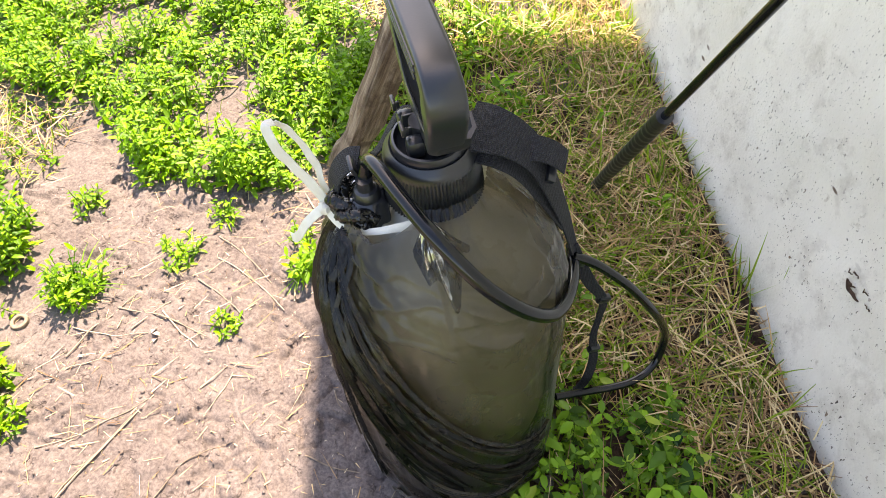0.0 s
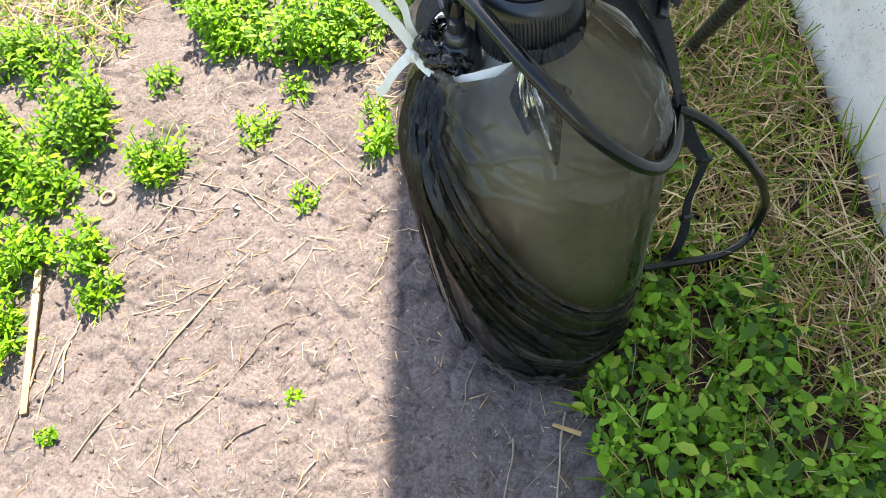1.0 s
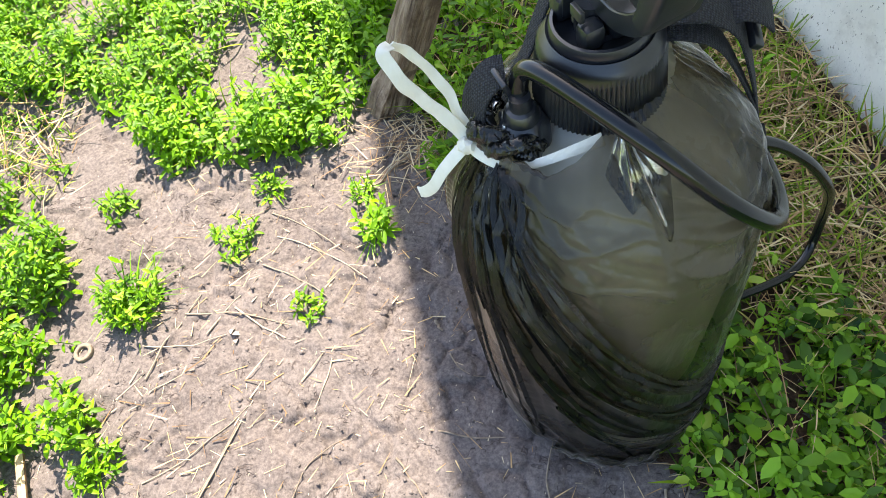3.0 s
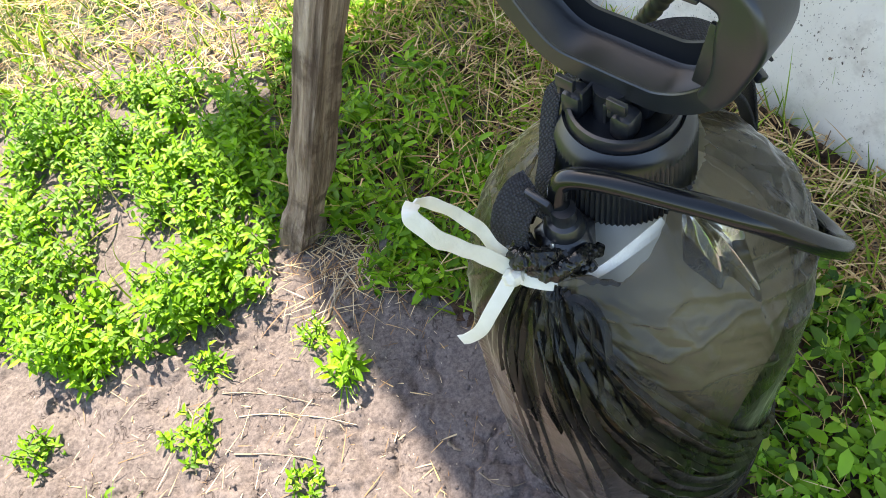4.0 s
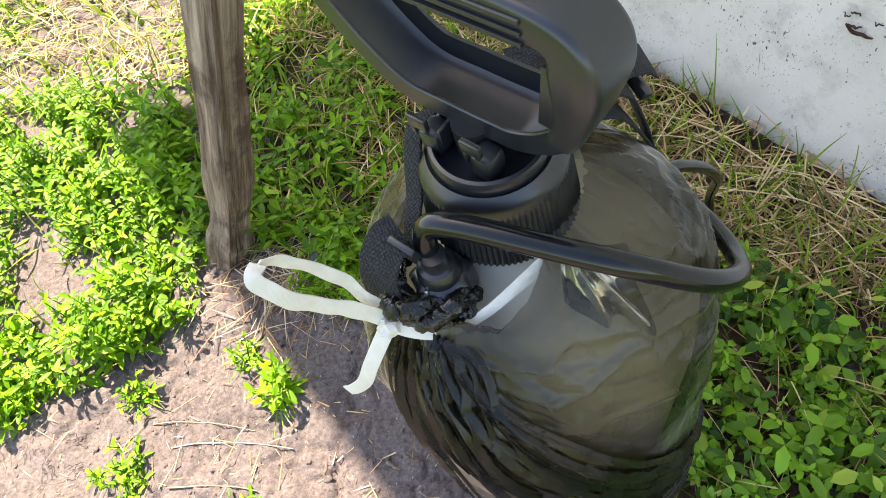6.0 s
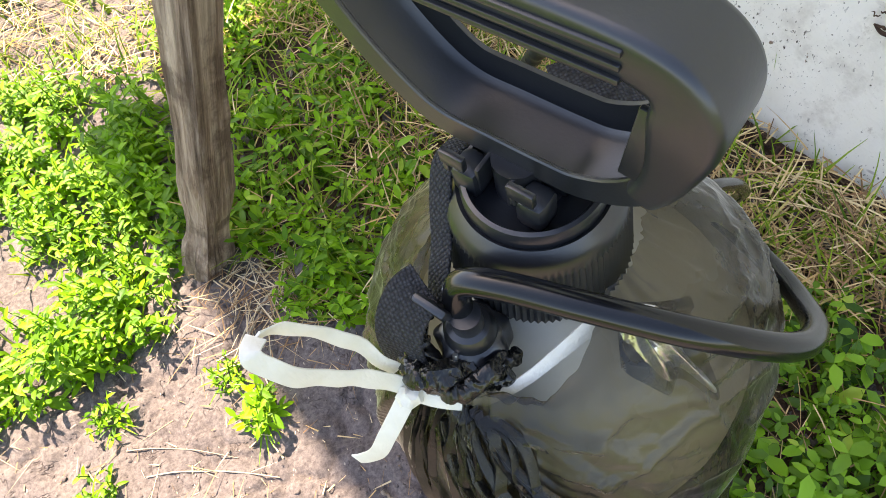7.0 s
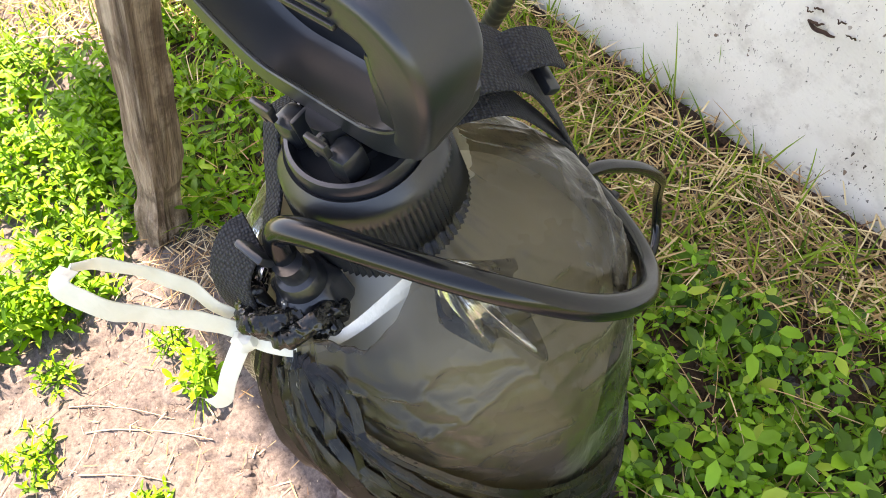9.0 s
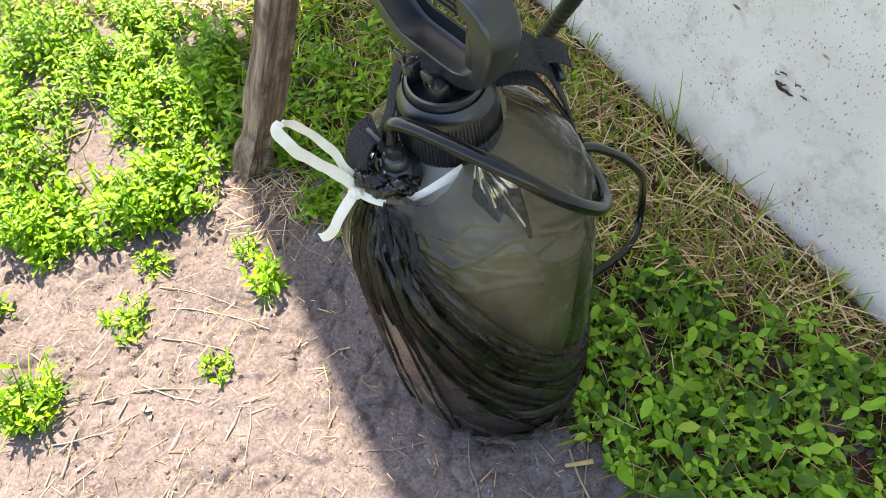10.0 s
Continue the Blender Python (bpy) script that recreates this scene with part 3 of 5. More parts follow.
def build_straps(sprayer):
    straps = tagged(new("carry_strap"), "black woven webbing strap")
    straps.parent = sprayer
    up = tuple(W)
    # side with the buckle
    right = spline([(0.208, 0.150, 0.512), (0.228, 0.148, 0.515), (0.246, 0.150, 0.508), (0.264, 0.154, 0.488), (0.280, 0.160, 0.445), (0.292, 0.165, 0.405), (0.304, 0.168, 0.360)], 6)
    part("webbing", sweep(right, lambda t: strap_ring(0.050 - 0.034 * t, 0.002), up=(0.45, -0.2, 0.85)), M_WEB, straps)
    under = spline([(0.214, 0.138, 0.500), (0.234, 0.136, 0.500), (0.252, 0.140, 0.486), (0.270, 0.148, 0.452), (0.290, 0.160, 0.405)], 6)
    part("webbing_underneath", sweep(under, lambda t: strap_ring(0.026 - 0.010 * t, 0.002), up=(0.5, -0.1, 0.8)), M_WEB, straps)
    tail = spline([(0.254, 0.152, 0.496), (0.264, 0.155, 0.497), (0.277, 0.160, 0.489), (0.286, 0.164, 0.478)], 5)
    part("webbing_end", sweep(tail, strap_ring(0.022, 0.002), up=(0.2, -0.3, 0.9)), M_WEB, straps)
    part("buckle", box(0.008, 0.026, 0.006, Matrix.Translation((0.276, 0.158, 0.474)) @ Euler((0.3, 0.6, 0.3)).to_matrix().to_4x4(), 0.0015), M_BLACK, straps)
    part("orange_tab", box(0.014, 0.006, 0.005, handle_matrix(-0.010, 0.056, 0.490), 0.001), M_ORANGE, straps, "orange plastic tab")
    lower = spline([(0.302, 0.168, 0.365), (0.312, 0.172, 0.330), (0.326, 0.180, 0.290), (0.342, 0.190, 0.250), (0.343, 0.198, 0.200), (0.342, 0.200, 0.150), (0.349, 0.200, 0.090), (0.345, 0.190, 0.040), (0.325, 0.170, 0.016)], 7)
    part("lower_webbing", sweep(lower, lambda t: strap_ring(0.011 + 0.003 * math.sin(9 * t), 0.0035), up=(-0.5, 0.8, 0.2)), M_WEB, straps)
    for z in (0.335, 0.252, 0.120):
        x, y = (0.311, 0.172) if z > 0.3 else (0.342, 0.190) if z > 0.2 else (0.346, 0.200)
        part("strap_keeper", box(0.014, 0.008, 0.012, Matrix.Translation((x, y, z)) @ Euler((0.2, 0.3, 0.6)).to_matrix().to_4x4(), 0.002), M_BLACK, straps)
    left = spline([(0.170, 0.160, 0.512), (0.155, 0.150, 0.517), (0.147, 0.140, 0.506), (0.141, 0.128, 0.494), (0.134, 0.116, 0.487), (0.127, 0.107, 0.470)], 6)
    part("webbing_left", sweep(left, strap_ring(0.012, 0.002), up=(-0.6, -0.2, 0.7)), M_WEB, straps)
    wide = spline([(0.128, 0.112, 0.492), (0.119, 0.110, 0.490), (0.110, 0.104, 0.480), (0.107, 0.098, 0.466), (0.110, 0.094, 0.455)], 6)
    part("webbing_fold", sweep(wide, strap_ring(0.024, 0.002), up=(-0.6, -0.3, 0.7)), M_WEB, straps)
    part("slider", box(0.004, 0.016, 0.026, Matrix.Translation((0.1285, 0.1035, 0.487)) @ Euler((0.1, -0.3, 0.55)).to_matrix().to_4x4(), 0.0015), M_BLACK, straps)
    part("clip_wire", sweep(spline([(0.128, 0.088, 0.470), (0.126, 0.083, 0.462), (0.127, 0.079, 0.455)], 4), circle(0.0013, 8)), M_STEEL, straps, "small bright wire clip")


build_sprayer()


def build_lance():
    lance = thing("spray_lance", "black spray lance with ribbed grip standing beside the sprayer", "sprayer lance")
    a, b = Vector((0.290, 0.561, 0.0)), Vector((0.362, 0.410, 0.318))
    c = Vector((0.455, 0.2145, 0.73))
    def ring(t):
        return circle(0.0080 + 0.0014 * max(0, math.sin(t * 150)) + 0.0022 * t, 14)
    path = [a.lerp(b, k / 110) for k in range(111)]
    part("grip", sweep(path, ring), M_BLACK, lance, "ribbed black grip")
    part("tube", sweep([b.lerp(c, k / 6) for k in range(-1, 7)], circle(0.0052, 12)), M_HOSE, lance)
    part("collar", sweep([b - (b - a).normalized() * 0.02, b + (b - a).normalized() * 0.012], circle(0.0108, 16)), M_BLACK, lance)


build_lance()

# ---- the bag round the sprayer ----
GX, GY, GZ = 0.112, 0.082, 0.452           # where the bag's mouth is gathered


# leading lines of the folds as (angle from the gathered mouth, height), how proud they stand and how wide they are
FOLDS = (
    (((-0.03, 0.440), (0.05, 0.398), (0.15, 0.344), (0.25, 0.219), (0.34, 0.090)), 0.0050, 0.009),
    (((-0.20, 0.435), (-0.26, 0.380), (-0.30, 0.280), (-0.26, 0.150)), 0.0040, 0.009),
    (((0.10, 0.440), (0.38, 0.393), (0.52, 0.344), (0.63, 0.270), (0.71, 0.164), (0.80, 0.060)), 0.0055, 0.010),
    (((0.19, 0.445), (0.48, 0.402), (0.62, 0.362), (0.77, 0.316), (0.96, 0.249), (1.28, 0.170), (1.60, 0.100)), 0.0085, 0.011),
    (((0.24, 0.449), (0.56, 0.412), (0.73, 0.384), (0.93, 0.347), (1.17, 0.285), (1.48, 0.223), (1.90, 0.150), (2.35, 0.105)), 0.0095, 0.011),
    (((0.30, 0.451), (0.65, 0.426), (0.90, 0.399), (1.10, 0.364), (1.35, 0.307), (1.72, 0.231), (2.15, 0.165), (2.50, 0.140)), 0.0080, 0.010),
    (((0.47, 0.456), (0.81, 0.438), (0.99, 0.423), (1.20, 0.390), (1.36, 0.350)), 0.0035, 0.006),
    (((0.61, 0.458), (0.86, 0.449), (1.04, 0.438), (1.20, 0.415)), 0.0030, 0.005),
    (((0.81, 0.457), (1.14, 0.432), (1.28, 0.405)), 0.0028, 0.005),
    (((1.39, 0.466), (1.55, 0.447), (1.60, 0.415), (1.62, 0.380)), 0.0035, 0.006),
    (((2.05, 0.462), (2.20, 0.435), (2.26, 0.395)), 0.0045, 0.007),
    (((2.45, 0.462), (2.62, 0.432), (2.60, 0.395), (2.50, 0.360)), 0.0045, 0.007),
    (((1.75, 0.330), (2.10, 0.300), (2.45, 0.310)), 0.0020, 0.006),
    (((1.62, 0.458), (2.00, 0.452), (2.40, 0.440), (2.75, 0.444)), 0.0040, 0.006),
    (((1.66, 0.444), (2.05, 0.430), (2.40, 0.421), (2.70, 0.428), (2.95, 0.420)), 0.0042, 0.007),
    (((1.80, 0.428), (2.15, 0.408), (2.50, 0.402), (2.80, 0.392)), 0.0040, 0.006),
    (((1.70, 0.405), (1.95, 0.385), (2.20, 0.378)), 0.0030, 0.005),
    (((2.10, 0.460), (2.25, 0.448), (2.42, 0.415)), 0.0040, 0.006),
    (((0.40, 0.200), (0.80, 0.110), (1.25, 0.060), (1.80, 0.045)), 0.0042, 0.010),
    (((0.95, 0.190), (1.30, 0.120), (1.75, 0.080), (2.20, 0.070)), 0.0060, 0.010),
)
WRAP_EDGE = ((-1.0, 0.470), (0.20, 0.452), (0.62, 0.420), (0.86, 0.396), (1.06, 0.360), (1.30, 0.305), (1.66, 0.232), (2.10, 0.165), (2.60, 0.120), (3.05, 0.070), (3.10, 0.0))


def fold_relief(off, z):
    """How far the folds lift the film, for arrays of angles and heights."""
    total = np.zeros_like(off)
    x = off * 0.12
    for line, amp, wide in FOLDS:
        p = np.array([(q.x * 0.12, q.y) for q in spline([(o, h, 0) for o, h in line], 12)])
        tan = np.gradient(p, axis=0)
        best = np.full(off.shape, 1e9)
        step = np.zeros(off.shape)
        side = np.zeros(off.shape)
        for k in range(len(p)):
            dx, dz = x - p[k, 0], z - p[k, 1]
            d = dx * dx + dz * dz
            near = d < best
            best = np.where(near, d, best)
            step = np.where(near, k / (len(p) - 1), step)
            side = np.where(near, tan[k, 0] * dz - tan[k, 1] * dx, side)
        reach = wide * np.where(side > 0, 0.8, 1.7) * (0.45 + 0.9 * np.minimum(1.0, step * 2.2))
        fade = (0.45 + 0.55 * np.minimum(1.0, step * 3)) * (1 - step ** 4)
        total = np.maximum(total, amp * fade * np.clip(1 - np.sqrt(best) / reach, 0, 1) ** 1.35)
    return total


def hem(off, z):
    """How far the loose foot of the bag stands out."""
    return 0.019 * math.exp(-((off - 1.75) / 0.8) ** 2) * math.exp(-(z / 0.075) ** 2)


def build_tuft(bag, gang, middle, spread, long):
    """The film pinched up in a pleated tuft just below the cap."""
    bm = bmesh.new()
    nu, nv = 90, 40
    rows = []
    for j in range(nv + 1):
        v = j / nv
        row = []
        for i in range(nu + 1):
            u = 2 * i / nu - 1
            off = middle + 0.16 * v + u * (0.05 + spread * v ** 0.8)
            reach = 1 - 0.55 * u * u + 0.45 * noise.noise(Vector((u * 2.2, 1, 4)))
            r = 0.046 + long * v * reach
            z = 0.4805 - 0.95 * (r - 0.046) - 6.0 * (r - 0.046) ** 2
            rise = math.sin(math.pi * min(1.0, 0.10 + v * 0.90)) ** 0.8 * (1 - abs(u) ** 3)
            pleat = 0.5 + 0.5 * math.sin(u * 13 + 2.5 * noise.noise(Vector((u * 1.5, v * 1.6, 7))) + 1.2 * v)
            h = rise * (0.0034 + 0.0075 * pleat ** 1.4 + 0.0030 * noise.noise(Vector((u * 4, v * 3, 5)))) + 0.0016 - 0.004 * (1 - rise)
            a = off + gang
            n_ = Vector((math.cos(a) * 0.65, math.sin(a) * 0.65, 0.75))
            row.append(bm.verts.new(Vector((0.187 + r * math.cos(a), 0.120 + r * math.sin(a), z)) + n_ * h))
        rows.append(row)
    for r_, q_ in zip(rows, rows[1:]):
        for i in range(nu):
            bm.faces.new((r_[i], r_[i + 1], q_[i + 1], q_[i]))
    part("pinched_tuft", bm, M_FILM, bag, "glossy dark pleated tuft of film")


BAG_PROFILE = [(0.090, 0.003), (0.108, 0.006), (0.119, 0.016), (0.124, 0.04), (0.125, 0.10), (0.1235, 0.17), (0.1215, 0.24), (0.119, 0.30), (0.1165, 0.34), (0.113, 0.37), (0.107, 0.395), (0.098, 0.418), (0.086, 0.438), (0.073, 0.455), (0.061, 0.467), (0.052, 0.474), (0.0460, 0.478), (0.0430, 0.481)]


def film_point(off, r, z, t, gang, lift):
    """One point of the film, with its small wrinkles, the loose foot and the mouth held back by the nut."""
    a = off + gang
    dist = math.hypot(off * 0.12, GZ - z)
    phi = math.atan2(off * 0.12, max(GZ - z, 0.0) + 0.02)
    d = lift + 0.0030 * noise.noise(Vector((math.cos(a) * 2.4, math.sin(a) * 2.4, z * 6 + 4)))
    d += 0.0011 * noise.noise(Vector((off * 11 + z * 6, z * 7, 3.0)))
    high = max(0.0, min(1.0, (z - 0.30) / 0.12))
    for freq, amp, seed in ((6.0, 0.0024, 11.0), (14.0, 0.0012, 23.0)):
        w = noise.noise(Vector((phi * freq + 1.6 * noise.noise(Vector((phi * 2, dist * 9, seed))), dist * 3.0, seed)))
        d += amp * high * max(0.0, 1 - abs(w) * 4.0) ** 1.5
    low = max(0.0, 1 - z / 0.10)
    d += low * 0.005 * noise.noise(Vector((off * 5, z * 30, 9.0)))
    d += 0.004 * max(0.0, (t - 0.72) / 0.28) * abs(noise.noise(Vector((math.cos(a) * 9, math.sin(a) * 9, t * 3)))) - d * 0.6 * max(0.0, (t - 0.80) / 0.20)
    r += d + hem(off, z)
    mouth = math.exp(-((off + 0.05) / 0.42) ** 2) * max(0.0, (t - 0.80) / 0.20)
    opening = min(0.033, max(0.0, 1.40 - off) * 0.055) * max(0.0, min(1.0, (off + 0.45) / 0.5)) * max(0.0, (t - 0.72) / 0.28)
    r += max(mouth * 0.040, opening)
    z -= max(mouth * 0.024, opening * 0.75)
    cx, cy = 0.190 * (1 - t ** 3) + CX * t ** 3, 0.112 * (1 - t ** 3) + CY * t ** 3
    return (cx + r * math.cos(a), cy + r * math.sin(a), max(z, 0.003))


def build_bag():
    bag = thing("rubbish_bag", "thin dark translucent plastic bag pulled up round a sprayer", "bag")
    rp = spline([(r, z, 0) for r, z in BAG_PROFILE], 12)
    seg, n = 440, len(rp)
    gang = math.atan2(GY - 0.112, GX - 0.190)
    offs = np.array([-math.pi + 2 * math.pi * j / seg for j in range(seg)])
    heights = np.array([q.y for q in rp])
    lift = fold_relief(np.tile(offs, (n, 1)), np.tile(heights[:, None], (1, seg)))
    verts = [film_point(offs[j], rp[i].x, rp[i].y, i / (n - 1), gang, lift[i, j]) for i in range(n) for j in range(seg)]
    faces = [(i * seg + j, i * seg + (j + 1) % seg, (i + 1) * seg + (j + 1) % seg, (i + 1) * seg + j) for i in range(n - 1) for j in range(seg)]
    film = mesh_object("film", verts, faces, M_FILM, bag)
    film["label"] = "olive-looking dark film with swirling folds"
    # the slack of the bag, wrapped round as a second layer below the folds
    edge_z, edge_off = [p[1] for p in WRAP_EDGE][::-1], [p[0] for p in WRAP_EDGE][::-1]
    rows, cols, verts = 90, 200, []
    for i in range(rows + 1):
        z = 0.045 + 0.393 * i / rows
        stop = float(np.interp(z, edge_z, edge_off)) + 0.07 * noise.noise(Vector((z * 18, 3, 1)))
        r = float(np.interp(z, [p[1] for p in BAG_PROFILE], [p[0] for p in BAG_PROFILE]))
        for k in range(cols + 1):
            o = -1.5 + (stop + 1.5) * k / cols
            wave = 0.0016 * noise.noise(Vector((o * 7 + z * 14, z * 6, 6)))
            a = o + gang
            q = r - 0.0035 + wave + 0.8 * hem(o, z)
            verts.append((0.190 + q * math.cos(a), 0.112 + q * math.sin(a), z))
    faces = [(i * (cols + 1) + k, i * (cols + 1) + k + 1, (i + 1) * (cols + 1) + k + 1, (i + 1) * (cols + 1) + k) for i in range(rows) for k in range(cols)]
    mesh_object("inner_layer", verts, faces, M_FILM, bag)
    # the flat corner of the bag's foot, its film paler to imitate sky sheen
    rows, cols, verts = 24, 60, []
    for i in range(rows + 1):
        for k in range(cols + 1):
            o = 0.88 + 0.85 * k / cols
            edge = 0.050 + 0.016 * noise.noise(Vector((o * 6, 2, 0)))
            z = 0.004 + edge * i / rows
            r = float(np.interp(z, [p[1] for p in BAG_PROFILE], [p[0] for p in BAG_PROFILE]))
            q = r + hem(o, z) + 0.0042 + 0.0040 * noise.noise(Vector((o * 12, z * 60, 7))) + 0.002 * abs(noise.noise(Vector((o * 25, z * 90, 3))))
            verts.append((0.190 + q * math.cos(o + gang), 0.112 + q * math.sin(o + gang), z))
    faces = [(i * (cols + 1) + k, i * (cols + 1) + k + 1, (i + 1) * (cols + 1) + k + 1, (i + 1) * (cols + 1) + k) for i in range(rows) for k in range(cols)]
    corner = mesh_object("foot_corner", verts, faces, M_CORNER, bag)
    corner["label"] = "flattened corner of film, made paler for its sky sheen"
    # bunched mouth round the nut, in two twisted strands
    for strand in range(2):
        ring_path = [(0.150, 0.0775, 0.459), (0.135, 0.0765, 0.461), (0.122, 0.0800, 0.462), (0.113, 0.0895, 0.463), (0.111, 0.1020, 0.463), (0.117, 0.114, 0.462), (0.128, 0.121, 0.460)]
        path = []
        for m, q in enumerate(spline(ring_path, 30)):
            w = m * 0.065 + strand * math.pi
            path.append(q + Vector((0.0030 * math.cos(w), 0.0030 * math.cos(w), 0.0042 * math.sin(w))))
        def gather(t, strand=strand):
            out = []
            for k in range(22):
                a = 2 * math.pi * k / 22
                q = Vector((t * 24 + 2.5 * noise.noise(Vector((t * 7, strand, a * 0.4))), math.cos(a) * 0.7, math.sin(a) * 0.7 + strand * 9))
                r = 0.0062 * (0.6 + 0.4 * math.sin(math.pi * t)) * (1 + 0.42 * noise.noise(q) + 0.22 * noise.noise(q * 2.3))
                out.append((r * math.cos(a), r * math.sin(a)))
            return out
        part("gathered_mouth", sweep(path, gather), M_BUNCH, bag, "crumpled black bunched film")
    build_tuft(bag, gang, 1.46, 0.32, 0.038)
    # film doubled over along the folds
    rng = random.Random(77)
    lines = []
    for number, (line, amp, wide) in enumerate(FOLDS):
        if amp > 0.0045:
            lines.append((line, wide * 0.26, M_FILMDARK))
            for k in range(4 if amp > 0.007 else 2):
                shift = rng.uniform(-0.13, 0.13)
                lines.append((tuple((o + shift * min(1.0, m * 0.5), h - 0.004 * m * k) for m, (o, h) in enumerate(line)), wide * rng.uniform(0.06, 0.26), rng.choice((M_FILM, M_FILMDARK))))
    for k in range(9):
        o = -0.12 + 0.085 * k + rng.uniform(-0.02, 0.02)
        reach, drift = rng.uniform(0.06, 0.13), 0.10 + 0.45 * k / 9
        lines.append((((0.10 + 0.30 * o, 0.452), (o, 0.442), (o + drift * 0.4, 0.442 - reach * 0.5), (o + drift, 0.442 - reach)), rng.uniform(0.0018, 0.0042), M_FILMDARK))
    for i, (line, wide, material) in enumerate(lines):
        path = spline([(o, h, 0) for o, h in line], 14)
        n_ = len(path)
        offs = np.array([q.x + 0.02 * noise.noise(Vector((q.y * 12, i * 5.1, 0))) for q in path])
        hs = np.array([q.y for q in path])
        lift = fold_relief(offs, hs)
        rs = np.interp(hs, [p[1] for p in BAG_PROFILE], [p[0] for p in BAG_PROFILE])
        centre = []
        for m in range(n_):
            r = rs[m] + hem(offs[m], hs[m]) + lift[m] * 0.90 + 0.0022
            centre.append(Vector((0.190 + r * math.cos(offs[m] + gang), 0.112 + r * math.sin(offs[m] + gang), max(hs[m], 0.006))))
        bm = bmesh.new()
        rows = []
        for m, c in enumerate(centre):
            t = m / (n_ - 1)
            d = (centre[min(m + 1, n_ - 1)] - centre[max(m - 1, 0)]).normalized()
            o = Vector((c.x - 0.190, c.y - 0.112, 0.04)).normalized()
            across = d.cross(o).normalized()
            w = wide * math.sin(math.pi * min(1.0, 0.12 + 0.88 * t)) ** 0.7 * (1 + 0.35 * noise.noise(Vector((t * 3, i * 2.7, 1)))) + 0.0002
            top = 0.0010 + 0.0012 * max(0.0, noise.noise(Vector((t * 6, i * 1.9, 8))) + 0.3)
            rows.append([bm.verts.new(c + across * (x * w) + o * y) for x, y in ((-1, -0.0022), (-0.6, -0.0004), (0.0, top), (0.6, -0.0004), (1.0, -0.0022), (0.0, -0.0012))])
        for r_, q_ in zip(rows, rows[1:]):
            for k in range(6):
                bm.faces.new((r_[k], r_[(k + 1) % 6], q_[(k + 1) % 6], q_[k]))
        bm.faces.new(rows[0][::-1])
        bm.faces.new(rows[-1])
        part("fold", bm, material, bag, "pleat of doubled film")


build_bag()


def build_drawstring():
    cord = thing("drawstring", "white plastic drawstring tape tied in a loop", "drawstring")
    band = [(0.188, 0.0775, 0.470), (0.172, 0.0740, 0.464), (0.152, 0.0700, 0.457), (0.136, 0.0695, 0.4525), (0.124, 0.0715, 0.451), (0.112, 0.0780, 0.452), (0.103, 0.0855, 0.455)]
    part("band", sweep(spline(band, 8), lambda t: strap_ring(0.0085 - 0.003 * math.sin(math.pi * t), 0.0010), up=(-0.3, -0.7, 0.5)), M_RIBBON, cord)
    loop = [(0.104, 0.087, 0.456), (0.091, 0.091, 0.474), (0.078, 0.091, 0.494), (0.069, 0.091, 0.510), (0.0635, 0.095, 0.521), (0.0625, 0.0985, 0.5265), (0.0655, 0.104, 0.5240), (0.072, 0.108, 0.515), (0.083, 0.107, 0.501), (0.094, 0.101, 0.480), (0.102, 0.094, 0.462)]
    bm = sweep(spline(loop[:7], 8), lambda t: strap_ring(0.0098 - 0.0020 * t ** 4, 0.0009), up=(-0.15, -0.65, 0.45))
    sweep(spline(loop[:5:-1], 8), lambda t: strap_ring(0.0078, 0.0009), up=(-0.15, -0.65, 0.45), bm=bm)
    for v in bm.verts:
        v.co += 0.0016 * noise.noise_vector(v.co * 70.0)
    part("loop", bm, M_RIBBON, cord)
    end = [(0.103, 0.085, 0.456), (0.094, 0.080, 0.448), (0.084, 0.076, 0.436), (0.075, 0.075, 0.420), (0.066, 0.078, 0.408), (0.061, 0.080, 0.405)]
    part("tail", sweep(spline(end, 7), strap_ring(0.0088, 0.0010), up=(-0.3, -0.7, 0.5)), M_RIBBON, cord)
    bm = bmesh.new()
    bmesh.ops.create_icosphere(bm, subdivisions=3, radius=1.0)
    for v in bm.verts:
        v.co = Vector((0.0065 * v.co.x, 0.0055 * v.co.y, 0.006 * v.co.z)) * (1 + 0.3 * noise.noise(v.co * 2)) + Vector((0.103, 0.084, 0.455))
    part("knot", bm, M_RIBBON, cord)


build_drawstring()

